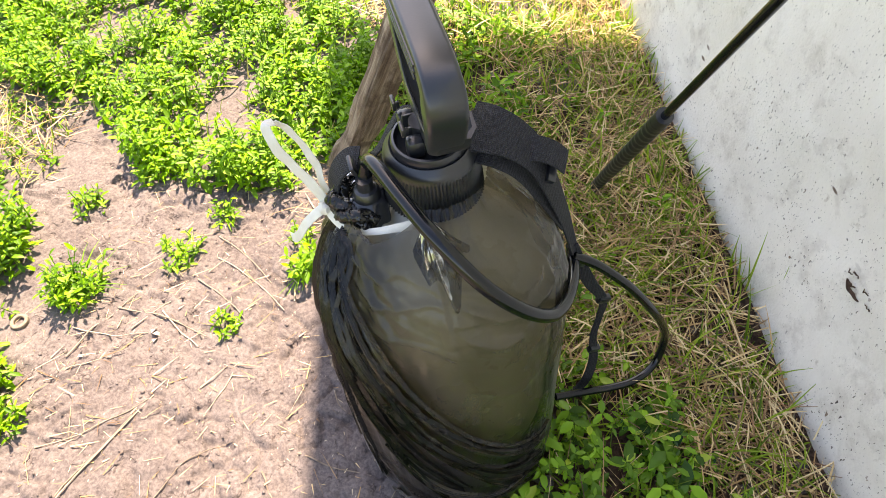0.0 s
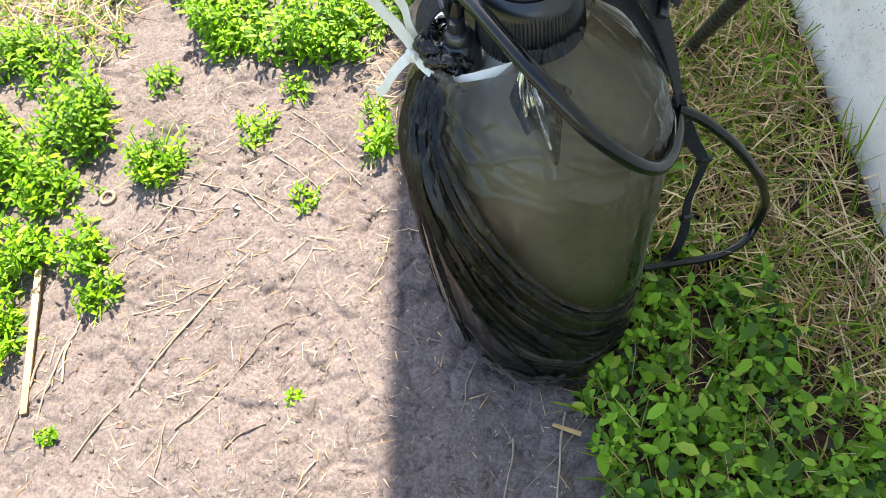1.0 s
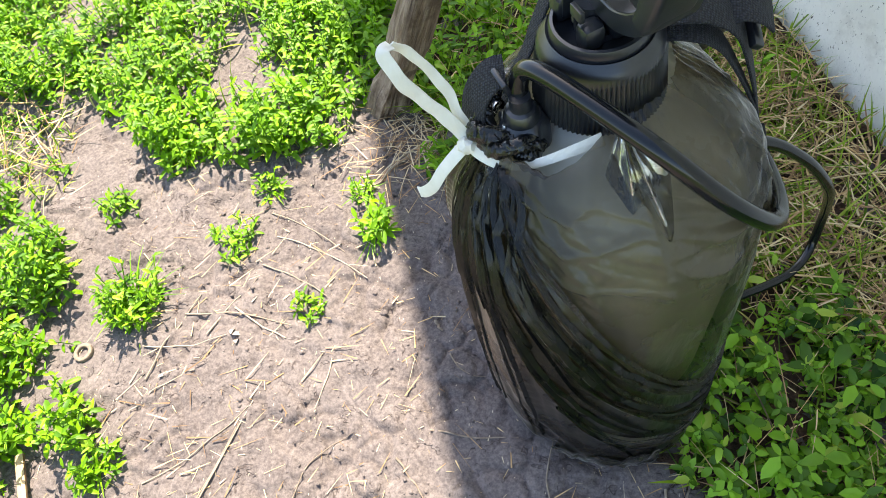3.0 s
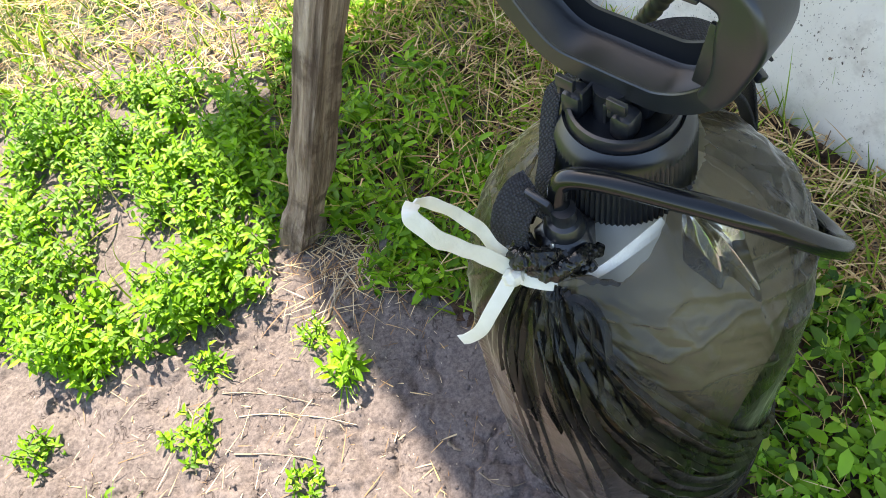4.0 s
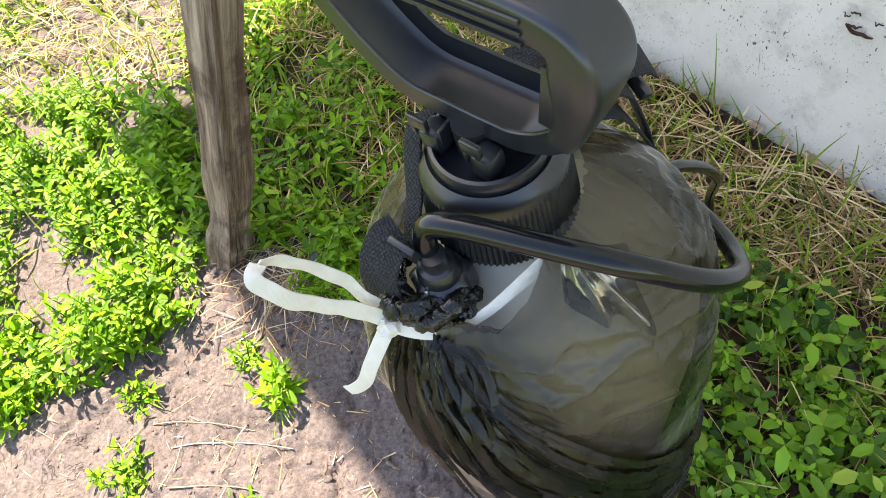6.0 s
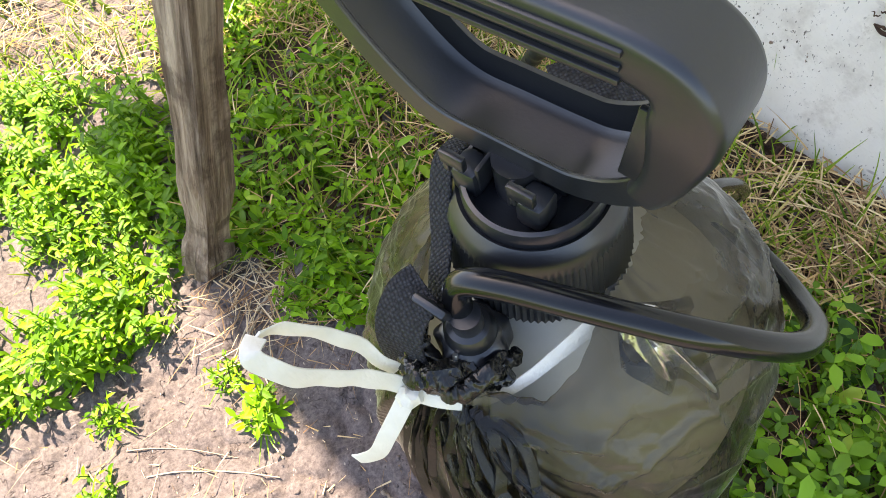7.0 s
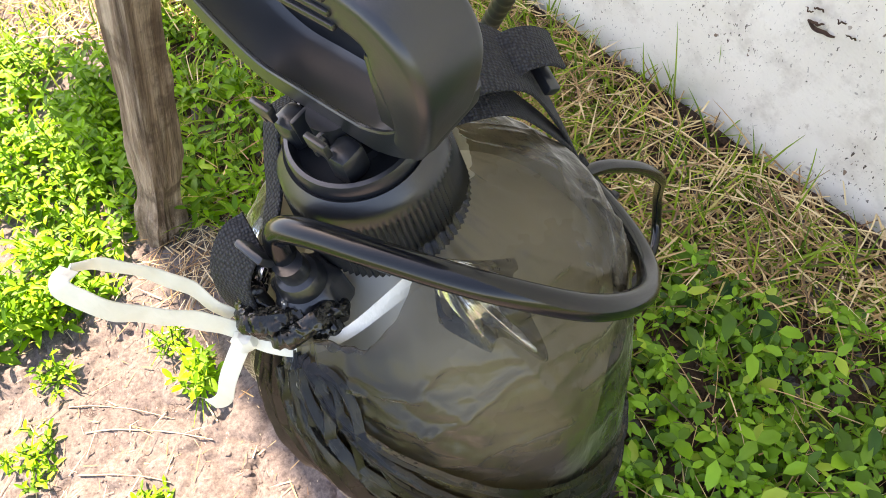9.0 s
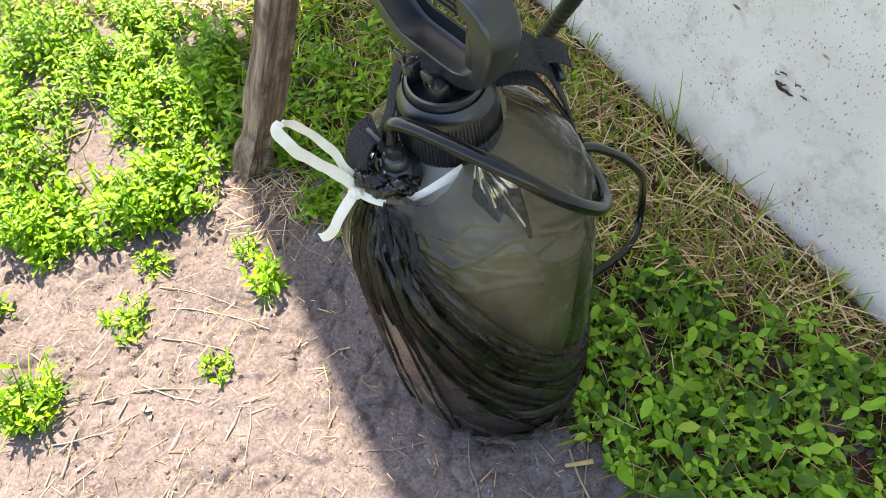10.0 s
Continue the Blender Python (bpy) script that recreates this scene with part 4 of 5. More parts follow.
# ---- plants ----
class Greens:
    """Gathers leaves and stalks into one mesh."""

    def __init__(self, seed):
        self.v, self.f, self.rng = [], [], random.Random(seed)

    def leaf(self, base, az, pitch, length, width, curl, broad=0.45):
        ca, sa = math.cos(az), math.sin(az)
        def at(along, side, drop):
            p = pitch - curl * along
            x = length * along * math.cos(p)
            z = length * along * math.sin(p) - drop
            return (base[0] + ca * x - sa * side, base[1] + sa * x + ca * side, base[2] + z)
        w, k = width / 2, len(self.v)
        fold = width * 0.16
        self.v += [at(0, 0, 0), at(broad - 0.15, w * 0.92, 0), at(broad - 0.15, 0, fold), at(broad - 0.15, -w * 0.92, 0), at(broad + 0.25, w * 0.78, 0), at(broad + 0.25, 0, fold), at(broad + 0.25, -w * 0.78, 0), at(1.0, 0, 0)]
        self.f += [(k, k + 2, k + 1), (k, k + 3, k + 2), (k + 1, k + 2, k + 5, k + 4), (k + 2, k + 3, k + 6, k + 5), (k + 4, k + 5, k + 7), (k + 5, k + 6, k + 7)]

    def blade(self, base, az, pitch, length, width, curl, steps=4):
        ca, sa = math.cos(az), math.sin(az)
        k = len(self.v)
        x = z = 0.0
        p = pitch
        for i in range(steps + 1):
            w = width / 2 * (1 - (i / steps) ** 2 * 0.9)
            self.v += [(base[0] + ca * x - sa * w, base[1] + sa * x + ca * w, base[2] + z), (base[0] + ca * x + sa * w, base[1] + sa * x - ca * w, base[2] + z)]
            x += length / steps * math.cos(p)
            z += length / steps * math.sin(p)
            p -= curl / steps
            if base[2] + z < 0.004 and p < 0:
                p = 0.0
        self.f += [(k + 2 * i, k + 2 * i + 1, k + 2 * i + 3, k + 2 * i + 2) for i in range(steps)]

    def stem(self, a, b, r):
        k = len(self.v)
        for q, s in ((a, r), (b, r * 0.6)):
            self.v += [(q[0] + s, q[1], q[2]), (q[0] - s * 0.5, q[1] + s * 0.87, q[2]), (q[0] - s * 0.5, q[1] - s * 0.87, q[2])]
        self.f += [(k + i, k + (i + 1) % 3, k + 3 + (i + 1) % 3, k + 3 + i) for i in range(3)]

    def weed(self, x, y, height, size, lean=0.35):
        g = self.rng
        z0 = soil_height(x, y) - 0.002
        az = g.uniform(0, 6.283)
        tilt = g.uniform(0, lean)
        top = (x + height * math.sin(tilt) * math.cos(az), y + height * math.sin(tilt) * math.sin(az), z0 + height * math.cos(tilt))
        self.stem((x, y, z0), top, 0.0011)
        count = max(5, int(height / 0.0058))
        for i in range(count):
            t = (i + 0.6) / count
            p = [a + (b - a) * t for a, b in zip((x, y, z0), top)]
            s = size * (0.75 + 0.5 * g.random()) * (1.05 - 0.35 * t)
            self.leaf(p, az + 2.4 * i + g.uniform(-0.4, 0.4), g.uniform(-0.1, 0.5) + 0.75 * t * t, s * g.uniform(0.9, 1.35), s * g.uniform(0.33, 0.50), g.uniform(0.1, 0.9), 0.5)

    def clover(self, x, y, height, size):
        g = self.rng
        z0 = soil_height(x, y) - 0.002
        az = g.uniform(0, 6.283)
        tilt = g.uniform(0, 0.5)
        top = (x + height * math.sin(tilt) * math.cos(az), y + height * math.sin(tilt) * math.sin(az), z0 + height * math.cos(tilt))
        self.stem((x, y, z0), top, 0.0009)
        for i in range(g.randint(3, 5)):
            t = 1.0 if i < 3 else g.uniform(0.35, 0.8)
            p = [a + (b - a) * t for a, b in zip((x, y, z0), top)]
            s = size * g.uniform(0.65, 1.25)
            self.leaf(p, az + 2.1 * i + g.uniform(-0.4, 0.4), g.uniform(-0.35, 0.9), s, s * g.uniform(0.38, 0.54), g.uniform(0.0, 1.1))

    def done(self, name, material, parent=None):
        return mesh_object(name, self.v, self.f, material, parent)


def inside(poly, x, y):
    hit = False
    for (x1, y1), (x2, y2) in zip(poly, poly[1:] + poly[:1]):
        if (y1 > y) != (y2 > y) and x < (x2 - x1) * (y - y1) / (y2 - y1) + x1:
            hit = not hit
    return hit


def beyond_wall(x, y, keep=0.0):
    return (Vector((x, y, 0)) - WALL_FOOT).dot(WALL_N) > -keep


def near_bag(x, y, r=0.118):
    return math.hypot(x - 0.190, y - 0.105) < r


def near_loop(x, y):
    """Where the hose loop presses the plants down."""
    t = max(0.0, min(1.0, ((x - 0.33) * 0.10 + (y - 0.165) * 0.08) / 0.0164))
    return math.hypot(x - 0.33 - 0.10 * t, y - 0.165 - 0.08 * t) < 0.035


def scatter(poly, per_m2, seed):
    g = random.Random(seed)
    xs, ys = [p[0] for p in poly], [p[1] for p in poly]
    area = (max(xs) - min(xs)) * (max(ys) - min(ys))
    for _ in range(int(area * per_m2)):
        x, y = g.uniform(min(xs), max(xs)), g.uniform(min(ys), max(ys))
        if inside(poly, x, y) and not near_bag(x, y) and not beyond_wall(x, y, 0.004):
            yield x, y, g


LEFT = [(-0.500, -0.235), (-0.530, -0.160), (-0.565, -0.100), (-0.500, -0.080), (-0.448, -0.115), (-0.452, -0.03), (-0.470, -0.01), (-0.515, 0.075), (-0.545, 0.14), (-0.66, 0.30), (-0.80, 0.34), (-1.5, 0.25), (-1.5, -0.6), (-0.60, -0.6), (-0.56, -0.30)]
BACK = [(-0.505, 0.385), (-0.41, 0.39), (-0.30, 0.395), (-0.20, 0.43), (-0.185, 0.50), (-0.14, 0.60), (-0.17, 0.80), (-0.35, 0.95), (-0.62, 1.02), (-1.2, 1.1), (-1.4, 0.62), (-0.72, 0.50), (-0.60, 0.475), (-0.56, 0.43)]
YELLOW = [(-0.66, 0.31), (-0.72, 0.49), (-1.5, 0.70), (-1.5, 0.26), (-0.85, 0.35)]
SHADE = [(-0.17, 0.53), (-0.06, 0.47), (-0.02, 0.36), (0.05, 0.29), (0.15, 0.24), (0.33, 0.22), (0.48, 0.50), (0.30, 1.0), (0.05, 1.0), (-0.14, 0.95)]
FAR = [(-1.6, 1.0), (-0.62, 1.0), (-0.35, 0.92), (-0.10, 0.84), (0.35, 0.86), (0.0, 2.2), (-1.6, 2.4)]
CLOVER = [(0.275, -0.015), (0.315, -0.055), (0.345, -0.11), (0.40, -0.45), (1.1, -0.5), (0.72, 0.0), (0.62, 0.045), (0.545, 0.105), (0.465, 0.20), (0.40, 0.25), (0.30, 0.23), (0.29, 0.03)]
DRY = [(0.08, 0.50), (0.16, 0.32), (0.33, 0.25), (0.48, 0.50), (0.30, 1.0), (0.02, 0.95)]
VERGE = [(0.30, 0.20), (0.40, 0.22), (0.47, 0.165), (0.56, 0.075), (0.64, 0.02), (0.76, -0.02), (0.40, 0.72), (0.20, 1.25), (0.10, 1.2), (0.28, 0.62), (0.26, 0.40)]


def build_humus():
    step = 0.012
    for poly in (SHADE, CLOVER, VERGE):
        xs, ys = [p[0] for p in poly], [p[1] for p in poly]
        index, verts, faces = {}, [], []
        def vert(i, j):
            if (i, j) not in index:
                x, y = i * step, j * step
                x += 0.007 * noise.noise(Vector((x * 40, y * 40, 1)))
                y += 0.007 * noise.noise(Vector((x * 40, y * 40, 5)))
                index[(i, j)] = len(verts)
                verts.append((x, y, soil_height(x, y) + 0.0015 + 0.004 * noise.noise(Vector((x * 60, y * 60, 3)))))
            return index[(i, j)]
        for i in range(int(max(min(xs), -0.9) / step), int(min(max(xs), 0.9) / step)):
            for j in range(int(max(min(ys), -0.5) / step), int(min(max(ys), 1.3) / step)):
                x, y = (i + 0.5) * step, (j + 0.5) * step
                if inside(poly, x + 0.03 * noise.noise(Vector((x * 14, y * 14, 0))), y + 0.03 * noise.noise(Vector((x * 14, y * 14, 7)))) and not beyond_wall(x, y, -0.02):
                    faces.append((vert(i, j), vert(i + 1, j), vert(i + 1, j + 1), vert(i, j + 1)))
        tagged(mesh_object("humus", verts, faces, M_HUMUS), "dark crumbly plant mould under the leaves", "soil", kind="stuff")


build_humus()


def build_stuff():
    def clumpy(x, y, seed):
        return noise.noise(Vector((x * 8, y * 8, seed))) + 0.6 * noise.noise(Vector((x * 21, y * 21, seed + 4)))
    weeds = Greens(1)
    for x, y, g in scatter(LEFT, 3400, 11):
        k = clumpy(x, y, 0)
        if k > -0.20 + g.uniform(-0.08, 0.08):
            weeds.weed(x, y, (0.028 + 0.075 * max(0.0, min(1.0, 0.45 + k))) * g.uniform(0.6, 1.15), 0.0185 * g.uniform(0.75, 1.25))
    tagged(weeds.done("weed_bank", M_WEED), "lush bright green leafy weeds edging bare soil", "weeds", kind="stuff")
    weeds = Greens(2)
    for x, y, g in scatter(BACK, 3300, 12):
        k = clumpy(x, y, 3)
        if k > -0.27 + g.uniform(-0.08, 0.08):
            weeds.weed(x, y, (0.026 + 0.080 * max(0.0, min(1.0, 0.40 + k))) * g.uniform(0.6, 1.15), 0.0195 * g.uniform(0.7, 1.25))
    tagged(weeds.done("weed_patch", M_WEED), "dense sunlit green weeds behind bare soil", "weeds", kind="stuff")
    weeds = Greens(3)
    for x, y, g in scatter(SHADE, 2100, 13):
        if x > 0.08 + 0.25 * noise.noise(Vector((x * 6, y * 6, 5))) and g.random() < 0.85:
            continue
        weeds.weed(x, y, g.uniform(0.02, 0.065), 0.022 * g.uniform(0.7, 1.3), 0.6)
    for x, y, g in scatter(YELLOW, 700, 14):
        weeds.weed(x, y, g.uniform(0.02, 0.04), 0.016, 0.8)
    for x, y, g in scatter(FAR, 260, 15):
        weeds.weed(x, y, g.uniform(0.02, 0.06), 0.022, 0.7)
    tagged(weeds.done("low_weeds", M_WEED), "scattered low green weeds among grass", "weeds", kind="stuff")
    clover = Greens(4)
    for x, y, g in scatter(CLOVER, 8200, 16):
        k = 0.80 + 0.7 * noise.noise(Vector((x * 16, y * 16, 7)))
        if k > 0.58 and not (near_loop(x, y) and g.random() < 0.7):
            clover.clover(x, y, g.uniform(0.004, 0.066) * k + 0.004, g.choice((0.008, 0.010, 0.013, 0.016, 0.020, 0.026)))
    tagged(clover.done("clover_patch", M_CLOVER), "low patch of broad-leaved green clover in shade", "clover", kind="stuff")
    grass = Greens(5)
    for poly, per, lo, hi, seed in ((SHADE, 6500, 0.03, 0.085, 21), (VERGE, 6500, 0.035, 0.11, 22), (DRY, 2600, 0.03, 0.09, 27), (YELLOW, 2600, 0.02, 0.06, 23), (FAR, 2200, 0.03, 0.10, 24), (BACK, 900, 0.03, 0.07, 25), (CLOVER, 4200, 0.025, 0.065, 26)):
        for x, y, g in scatter(poly, per, seed):
            grass.blade((x, y, soil_height(x, y) - 0.002), g.uniform(0, 6.283), g.uniform(0.5, 1.5), g.uniform(lo, hi), g.uniform(0.0016, 0.0044), g.uniform(0.2, 1.6))
    tagged(grass.done("grass", M_GRASS), "short uneven green and yellowing grass", "grass", kind="stuff")
    straw = Greens(6)
    for poly, per, seed in ((VERGE, 20000, 31), (DRY, 10000, 36), (YELLOW, 4500, 32), (FAR, 5500, 33), (SHADE, 1500, 34), (CLOVER, 2600, 35)):
        for x, y, g in scatter(poly, per, seed):
            lift = g.random() ** 2 * 0.042
            wide = g.uniform(0.0009, 0.0028) if poly is not CLOVER else g.uniform(0.0007, 0.0016)
            straw.blade((x, y, soil_height(x, y) + lift), g.uniform(0, 6.283), g.uniform(-0.25, 0.6), g.uniform(0.018, 0.080), wide, g.uniform(-0.3, 0.8))
    tagged(straw.done("dry_straw", M_STRAW), "matted dry tan straw at the foot of a wall", "straw", kind="stuff")
    turf = Greens(8)
    g = random.Random(52)
    for _ in range(16000):
        x, y = g.uniform(-4.2, 3.0), g.uniform(-3.2, 4.6)
        if beyond_wall(x, y, 0.02) or (-1.45 < x and -0.55 < y < 1.0) or math.hypot(x, y) < 0.75:
            continue
        turf.blade((x, y, soil_height(x, y) - 0.002), g.uniform(0, 6.283), g.uniform(0.4, 1.4), g.uniform(0.05, 0.15), g.uniform(0.004, 0.010), g.uniform(0.3, 1.6), 3)
    tagged(turf.done("turf", M_GRASS), "rough uneven yard grass round the trodden patch", "grass", kind="stuff")
    litter = Greens(7)
    g = random.Random(41)
    for _ in range(1000):
        x, y = g.uniform(-0.52, 0.34), g.uniform(-0.42, 0.48)
        if not near_bag(x, y):
            litter.blade((x, y, soil_height(x, y) + 0.0015), g.uniform(0, 6.283), 0.0, g.uniform(0.003, 0.014) if g.random() < 0.88 else g.uniform(0.02, 0.05), g.uniform(0.0004, 0.0012), 0.0, 2)
    for _ in range(150):
        x, y = g.gauss(-0.27, 0.13), g.gauss(0.02, 0.20)
        if not near_bag(x, y) and x < 0.02 and y < 0.36:
            litter.blade((x, y, soil_height(x, y) + 0.002), g.choice((0.6, 0.9, 1.2, 1.5, 2.9, 0.2)) + g.uniform(-0.5, 0.5), g.uniform(-0.03, 0.06), g.uniform(0.010, 0.050), g.uniform(0.0007, 0.0021), g.uniform(-0.1, 0.15), 3)
    for _ in range(420):
        x, y = g.gauss(-0.06, 0.06), g.gauss(0.42, 0.05)
        if not near_bag(x, y):
            litter.blade((x, y, soil_height(x, y) + g.uniform(0.001, 0.012)), g.uniform(0, 6.283), g.uniform(-0.1, 0.25), g.uniform(0.015, 0.06), g.uniform(0.0008, 0.0020), 0.2, 3)
    bits = Greens(9)
    for _ in range(800):
        x, y = g.uniform(-0.52, 0.34), g.uniform(-0.42, 0.48)
        if not near_bag(x, y) and noise.noise(Vector((x * 7, y * 7, 8))) > g.uniform(-0.5, 0.4):
            bits.blade((x, y, soil_height(x, y) + g.uniform(0.0012, 0.004)), g.uniform(0, 6.283), g.uniform(-0.12, 0.2), g.uniform(0.006, 0.028), g.uniform(0.0006, 0.0018), 0.1, 3)
    tagged(bits.done("twig_bits", M_STRAW), "short brown broken stalks strewn over bare soil", "litter", kind="stuff")
    tagged(litter.done("soil_litter", M_LITTER), "tiny straw bits strewn over bare soil", "litter", kind="stuff")


build_stuff()


def build_clump(x, y, radius, height, count, seed, size):
    weed = Greens(seed)
    g = weed.rng
    for _ in range(count):
        a, r = g.uniform(0, 6.283), radius * math.sqrt(g.random())
        weed.weed(x + r * math.cos(a), y + r * math.sin(a), height * g.uniform(0.5, 1.1) * (1.1 - 0.5 * r / radius), size, 0.7)
    for _ in range(count // 2):
        weed.blade((x, y, soil_height(x, y)), g.uniform(0, 6.283), g.uniform(0.1, 0.9), height * g.uniform(0.6, 1.2), 0.003, 0.8)
    ob = weed.done("weed_clump", M_WEED)
    tagged(ob, "small bright green weed rooted in bare soil" if height < 0.06 else "bushy bright green weed rooted in bare soil", "weed", "weeds on the bare soil")


for i, row in enumerate(((-0.120, 0.272, 0.022, 0.060, 9, 0.026), (-0.461, 0.401, 0.040, 0.050, 16, 0.024), (-0.517, 0.444, 0.035, 0.045, 12, 0.022), (-0.192, 0.150, 0.022, 0.028, 9, 0.017), (-0.335, 0.252, 0.038, 0.038, 16, 0.017), (-0.300, 0.340, 0.020, 0.040, 9, 0.017), (-0.455, 0.140, 0.042, 0.080, 30, 0.021), (-0.552, 0.298, 0.032, 0.040, 13, 0.018), (-0.072, -0.135, 0.008, 0.014, 4, 0.014), (-0.425, -0.090, 0.030, 0.050, 16, 0.019), (-0.379, -0.292, 0.012, 0.022, 6, 0.015), (-0.530, -0.205, 0.040, 0.065, 22, 0.021), (-0.150, 0.335, 0.022, 0.045, 10, 0.013), (-0.035, 0.390, 0.030, 0.040, 12, 0.022), (0.020, 0.420, 0.032, 0.060, 13, 0.024))):
    build_clump(*row[:4], int(row[4] * 1.5), 60 + i, row[5] * 0.78)


def build_spikes():
    for i, (a, z, lean) in enumerate((((0.545, 0.415), 0.135, 0.05), ((0.577, 0.372), 0.125, 0.06), ((0.520, 0.440), 0.090, -0.2), ((0.535, 0.425), 0.075, 0.3), ((0.640, 0.205), 0.060, 0.6))):
        g = Greens(90 + i)
        x, y = a
        for k in range(3):
            g.blade((x + 0.004 * k, y - 0.003 * k, 0.0), math.atan2(WALL_DIR.y, WALL_DIR.x) + 3.1 * (k % 2), 1.5 - abs(lean) - 0.25 * k, z * (1 - 0.25 * k), 0.0042, lean)
        tagged(g.done("grass_tuft", M_GRASS), "tall green grass blades against the wall", "grass", "tufts by the wall")


build_spikes()


def build_twig(a, b, r, bend, name="twig", label="thin dry twig lying on soil"):
    rng = random.Random(int((a[0] * 7 + a[1] * 13) * 1000))
    pts = []
    n = 5
    for k in range(n + 1):
        t = k / n
        x, y = a[0] + (b[0] - a[0]) * t, a[1] + (b[1] - a[1]) * t
        off = bend * math.sin(math.pi * t) + rng.uniform(-0.0015, 0.0015)
        nx, ny = -(b[1] - a[1]), b[0] - a[0]
        L = math.hypot(nx, ny) or 1
        x, y = x + nx / L * off, y + ny / L * off
        pts.append((x, y, soil_height(x, y) + r * 0.8 + rng.uniform(0, 0.002)))
    bm = sweep(spline(pts, 3), lambda t: circle(r * (1.1 - 0.5 * t), 6))
    tagged(part(name, bm, M_TWIG), label, "twig", "twigs on the soil")


TWIGS = (((0.0, 0.001), (0.107, 0.0), 0.0011, -0.004), ((-0.298, -0.207), (-0.238, 0.016), 0.0013, 0.004), ((-0.326, -0.308), (-0.250, -0.02), 0.0014, 0.006), ((-0.207, -0.224), (-0.150, -0.065), 0.0013, -0.006), ((-0.037, -0.037), (0.009, -0.084), 0.0012, 0.001), ((-0.375, 0.127), (-0.211, 0.123), 0.0014, 0.008), ((-0.300, 0.142), (-0.215, 0.105), 0.0013, -0.004), ((-0.281, 0.213), (-0.170, 0.165), 0.0012, 0.005), ((-0.403, -0.222), (-0.437, -0.130), 0.0016, 0.004), ((-0.132, -0.222), (-0.092, -0.177), 0.0016, 0.003), ((-0.226, -0.223), (-0.198, -0.297), 0.001, 0.002), ((-0.410, -0.014), (-0.332, 0.050), 0.001, 0.006), ((-0.36, -0.10), (-0.242, 0.007), 0.0011, -0.008), ((0.149, -0.080), (0.148, 0.0), 0.001, 0.005), ((-0.145, 0.081), (-0.154, 0.014), 0.0009, 0.002), ((0.013, 0.097), (0.060, 0.073), 0.0009, -0.012), ((-0.014, 0.143), (-0.003, 0.128), 0.002, 0.0), ((-0.27, 0.26), (-0.12, 0.20), 0.0010, 0.008), ((-0.33, 0.10), (-0.28, 0.19), 0.0012, 0.004), ((-0.42, 0.075), (-0.30, 0.10), 0.001, -0.006), ((-0.40, 0.03), (-0.36, 0.16), 0.0012, 0.004), ((-0.15, -0.061), (-0.10, -0.01), 0.0009, 0.003), ((-0.46, -0.19), (-0.43, -0.33), 0.0016, 0.004), ((-0.43, -0.15), (-0.40, -0.30), 0.0014, -0.006), ((-0.29, 0.30), (-0.16, 0.24), 0.0009, 0.004), ((-0.09, 0.40), (-0.16, 0.34), 0.0022, 0.004), ((-0.06, 0.43), (-0.15, 0.35), 0.0018, -0.006), ((-0.03, 0.45), (0.05, 0.46), 0.0012, 0.008), ((-0.08, 0.47), (0.06, 0.50), 0.0011, 0.01), ((0.30, -0.02), (0.25, -0.14), 0.0012, 0.006), ((0.22, -0.09), (0.23, -0.20), 0.0012, 0.004), ((0.27, -0.04), (0.31, -0.20), 0.0014, -0.005))
for row in TWIGS:
    build_twig(*row)
STALKS = (((0.50, 0.33), (0.63, 0.20), 0.0011), ((0.53, 0.22), (0.64, 0.27), 0.0010), ((0.48, 0.30), (0.60, 0.16), 0.0009), ((0.60, 0.13), (0.68, 0.20), 0.0010), ((0.56, 0.27), (0.65, 0.13), 0.0009), ((0.50, 0.26), (0.58, 0.31), 0.0008), ((0.42, 0.42), (0.52, 0.33), 0.0009), ((0.46, 0.45), (0.55, 0.28), 0.0012), ((0.58, 0.20), (0.68, 0.11), 0.0010), ((0.44, 0.35), (0.56, 0.36), 0.0012))
for i, (a, b, r) in enumerate(STALKS):
    bm = sweep(spline([(a[0], a[1], 0.018), ((a[0] + b[0]) / 2 + 0.006, (a[1] + b[1]) / 2, 0.034 + 0.004 * (i % 3)), (b[0], b[1], 0.022 + 0.012 * (i % 2))], 5), circle(r, 6))
    tagged(part("straw_stalk", bm, M_STRAW), "long dry straw stalk on the verge", "straw", "stalks by the wall")


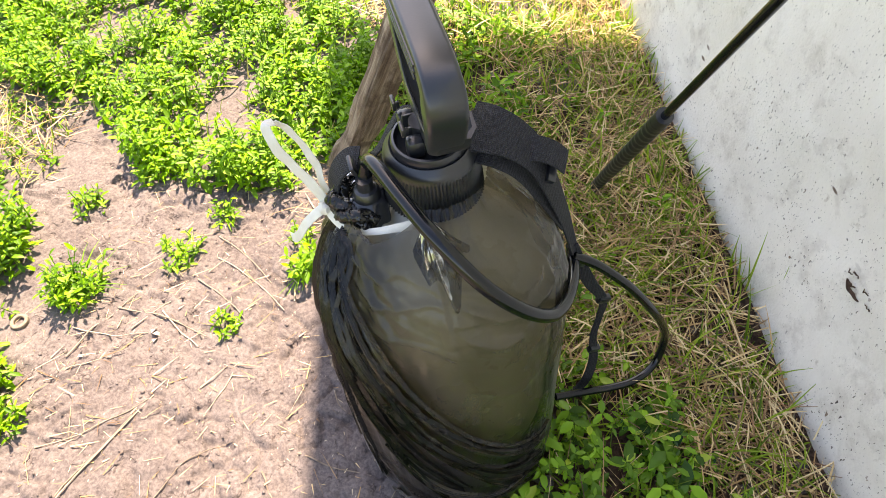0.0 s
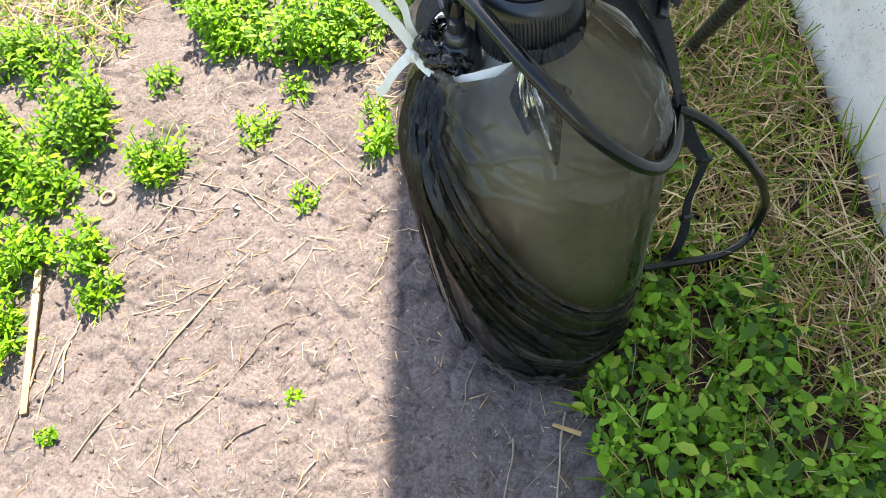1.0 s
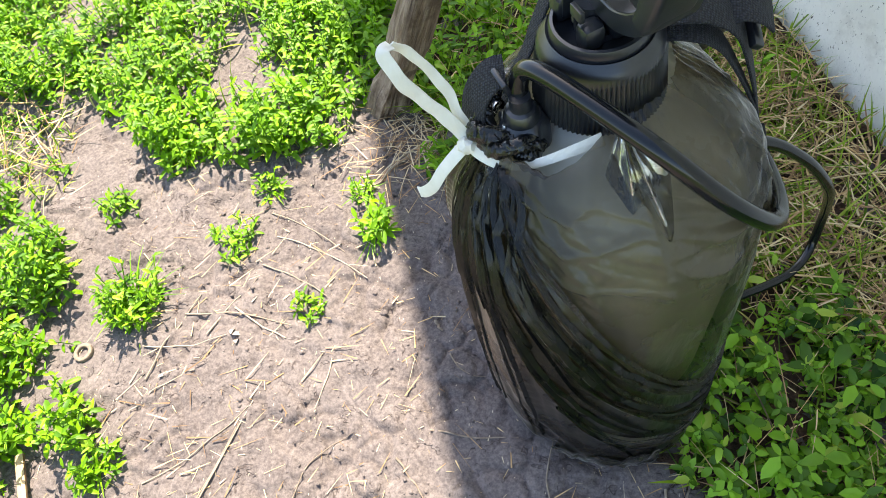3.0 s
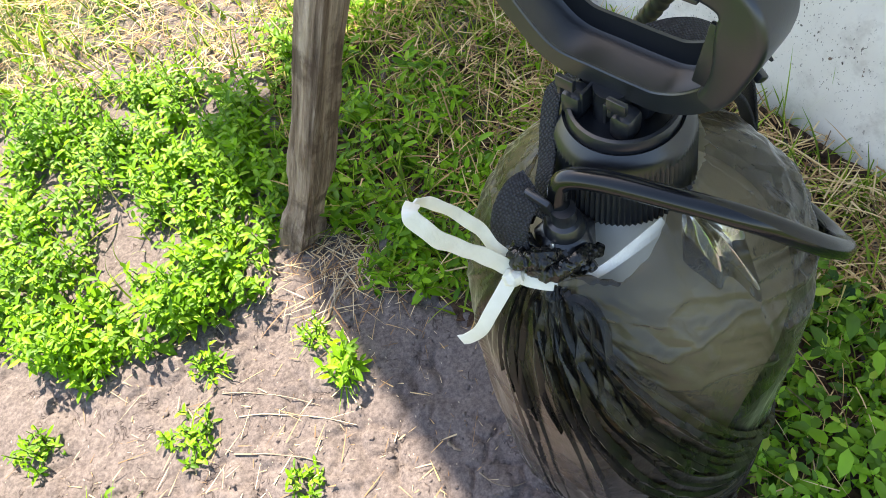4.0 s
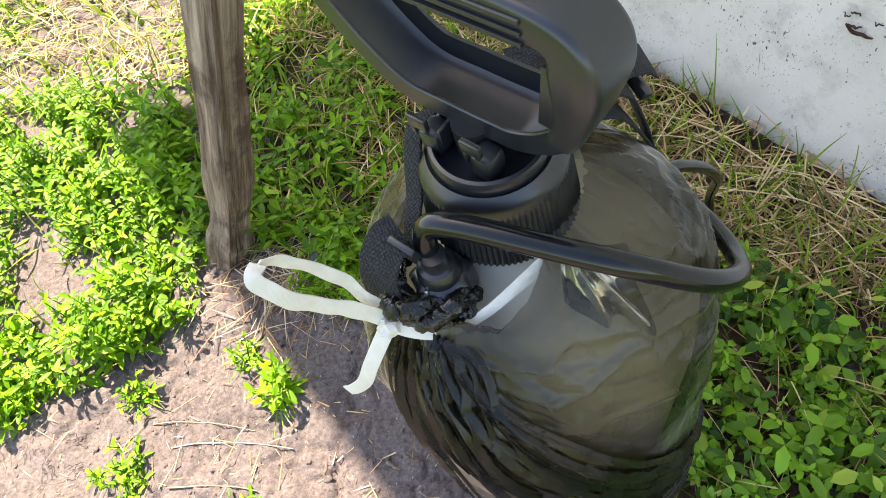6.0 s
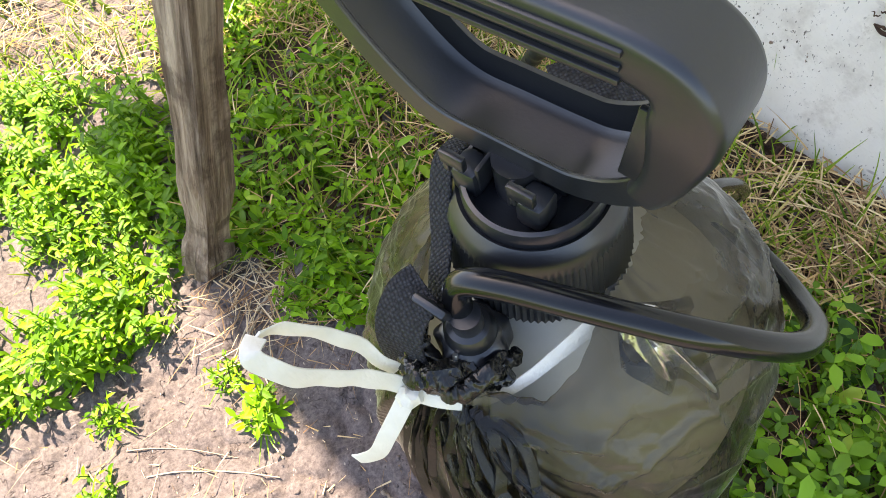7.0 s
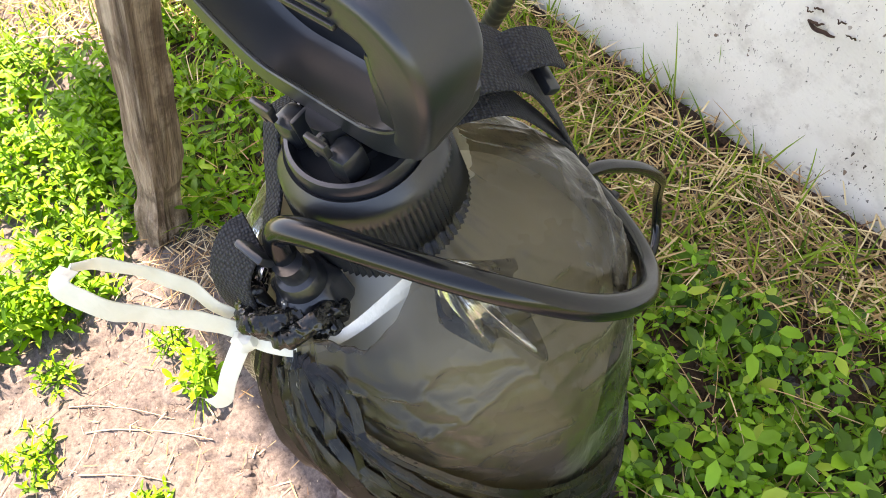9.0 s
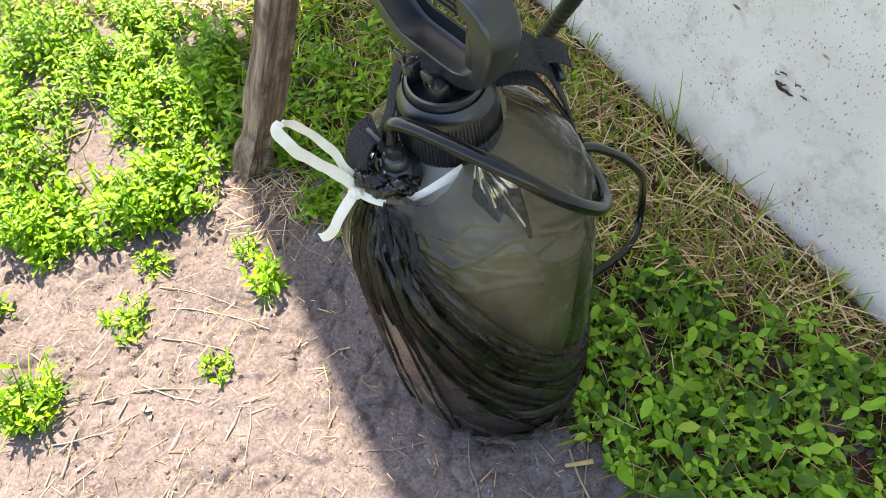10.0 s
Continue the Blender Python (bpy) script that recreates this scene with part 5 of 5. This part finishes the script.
def build_crumbs():
    rng = random.Random(808)
    verts, faces = [], []
    corners = ((1, 0, 0), (0, 1, 0), (-1, 0, 0), (0, -1, 0), (0, 0, 1), (0.7, 0.7, 0.5), (-0.7, 0.7, 0.5), (-0.7, -0.7, 0.5), (0.7, -0.7, 0.5))
    tris = ((0, 5, 8), (0, 1, 5), (1, 6, 5), (1, 2, 6), (2, 7, 6), (2, 3, 7), (3, 8, 7), (3, 0, 8), (4, 8, 5), (4, 5, 6), (4, 6, 7), (4, 7, 8))
    for _ in range(4200):
        x, y = rng.uniform(-0.55, 0.36), rng.uniform(-0.42, 0.48)
        if near_bag(x, y) or noise.noise(Vector((x * 11, y * 11, 2))) < rng.uniform(-0.5, 0.3):
            continue
        s = rng.uniform(0.0006, 0.0016) if rng.random() < 0.85 else rng.uniform(0.0016, 0.0034)
        a, z, k = rng.uniform(0, 6.283), soil_height(x, y) - s * 0.2, len(verts)
        for cx, cy, cz in corners:
            j = rng.uniform(0.7, 1.3) * s
            verts.append((x + (cx * math.cos(a) - cy * math.sin(a)) * j, y + (cx * math.sin(a) + cy * math.cos(a)) * j, z + cz * j))
        faces += [tuple(k + m for m in tri) for tri in tris]
    tagged(mesh_object("soil_crumbs", verts, faces, M_SOIL), "loose fine crumbs of dry soil", "soil", kind="stuff")


build_crumbs()


STONE = (-0.018, 0.438)


def build_small():
    # split wood chip, board end, dead leaves, ring
    bm = box(0.036, 0.0055, 0.003, Matrix.Translation((0.278, -0.060, 0.006)) @ Euler((0.1, 0.05, 0.0)).to_matrix().to_4x4(), 0.0012)
    for v in bm.verts:
        v.co += Vector((0, 0.002 * noise.noise(v.co * 90), 0.001 * noise.noise(v.co * 140)))
    tagged(part("wood_chip", bm, M_STRAW), "pale split wood chip on dark soil", "wood chip")
    bm = box(0.012, 0.226, 0.006, Matrix.Translation((-0.486, -0.182, 0.005)) @ Euler((0.02, 0.1, 0.541)).to_matrix().to_4x4(), 0.002)
    for v in bm.verts:
        v.co += Vector((0.004 * noise.noise(v.co * 30), 0, 0.003 * noise.noise(v.co * 40)))
    tagged(part("old_lath", bm, M_LITTER), "weathered thin wooden lath among weeds", "wood")
    for i, (x, y, s, turn) in enumerate(((-0.291, 0.100, 0.017, 0.6), (-0.281, 0.088, 0.018, 2.0), (-0.381, 0.033, 0.014, 1.0), (-0.272, -0.160, 0.016, 0.3), (-0.017, 0.445, 0.020, 1.2), (-0.090, -0.150, 0.012, 2.4))):
        g = Greens(120 + i)
        for k in range(2 if i == 0 else 1):
            g.leaf((x, y, soil_height(x, y) + 0.004 + 0.002 * k), turn + 1.3 * k, 0.15 + 0.1 * k, s * 1.2, s * 0.45, 1.2)
        tagged(g.done("dead_leaf", M_DEAD), "curled pale dead leaf on soil", "leaf", "dead leaves")
    bm = sweep([Vector((-0.511 + 0.011 * math.cos(a), 0.060 + 0.011 * math.sin(a), 0.003)) for a in [k * 2 * math.pi / 24 for k in range(24)]], rounded(0.006, 0.007, 0.002), closed=True)
    tagged(part("ring", bm, M_TWIG), "small dull tan ring half in soil", "ring")
    bm = bmesh.new()
    bmesh.ops.create_icosphere(bm, subdivisions=3, radius=1.0)
    for v in bm.verts:
        v.co = Vector((v.co.x * 0.017, v.co.y * 0.024, v.co.z * 0.012)) * (1 + 0.35 * noise.noise(v.co * 1.6) + 0.1 * noise.noise(v.co * 5)) + Vector((STONE[0], STONE[1], soil_height(*STONE) + 0.006))
    tagged(part("stone", bm, M_SOIL), "rough grey-brown stone half sunk beside the post", "stone")
    for i in range(26):
        rng = random.Random(300 + i)
        x, y = rng.uniform(-0.5, 0.2), rng.uniform(-0.38, 0.36)
        if near_bag(x, y, 0.13):
            continue
        bm = bmesh.new()
        bmesh.ops.create_icosphere(bm, subdivisions=2, radius=1.0)
        s = rng.uniform(0.0018, 0.0045)
        for v in bm.verts:
            v.co = Vector((v.co.x * s * 1.3, v.co.y * s, v.co.z * s * 0.7)) * (1 + 0.4 * noise.noise(v.co * 1.7 + Vector((i, 0, 0)))) + Vector((x, y, soil_height(x, y) + s * 0.3))
        tagged(part("soil_crumb", bm, M_SOIL), "small dry clod of soil", "clod", "clods on the soil")


build_small()
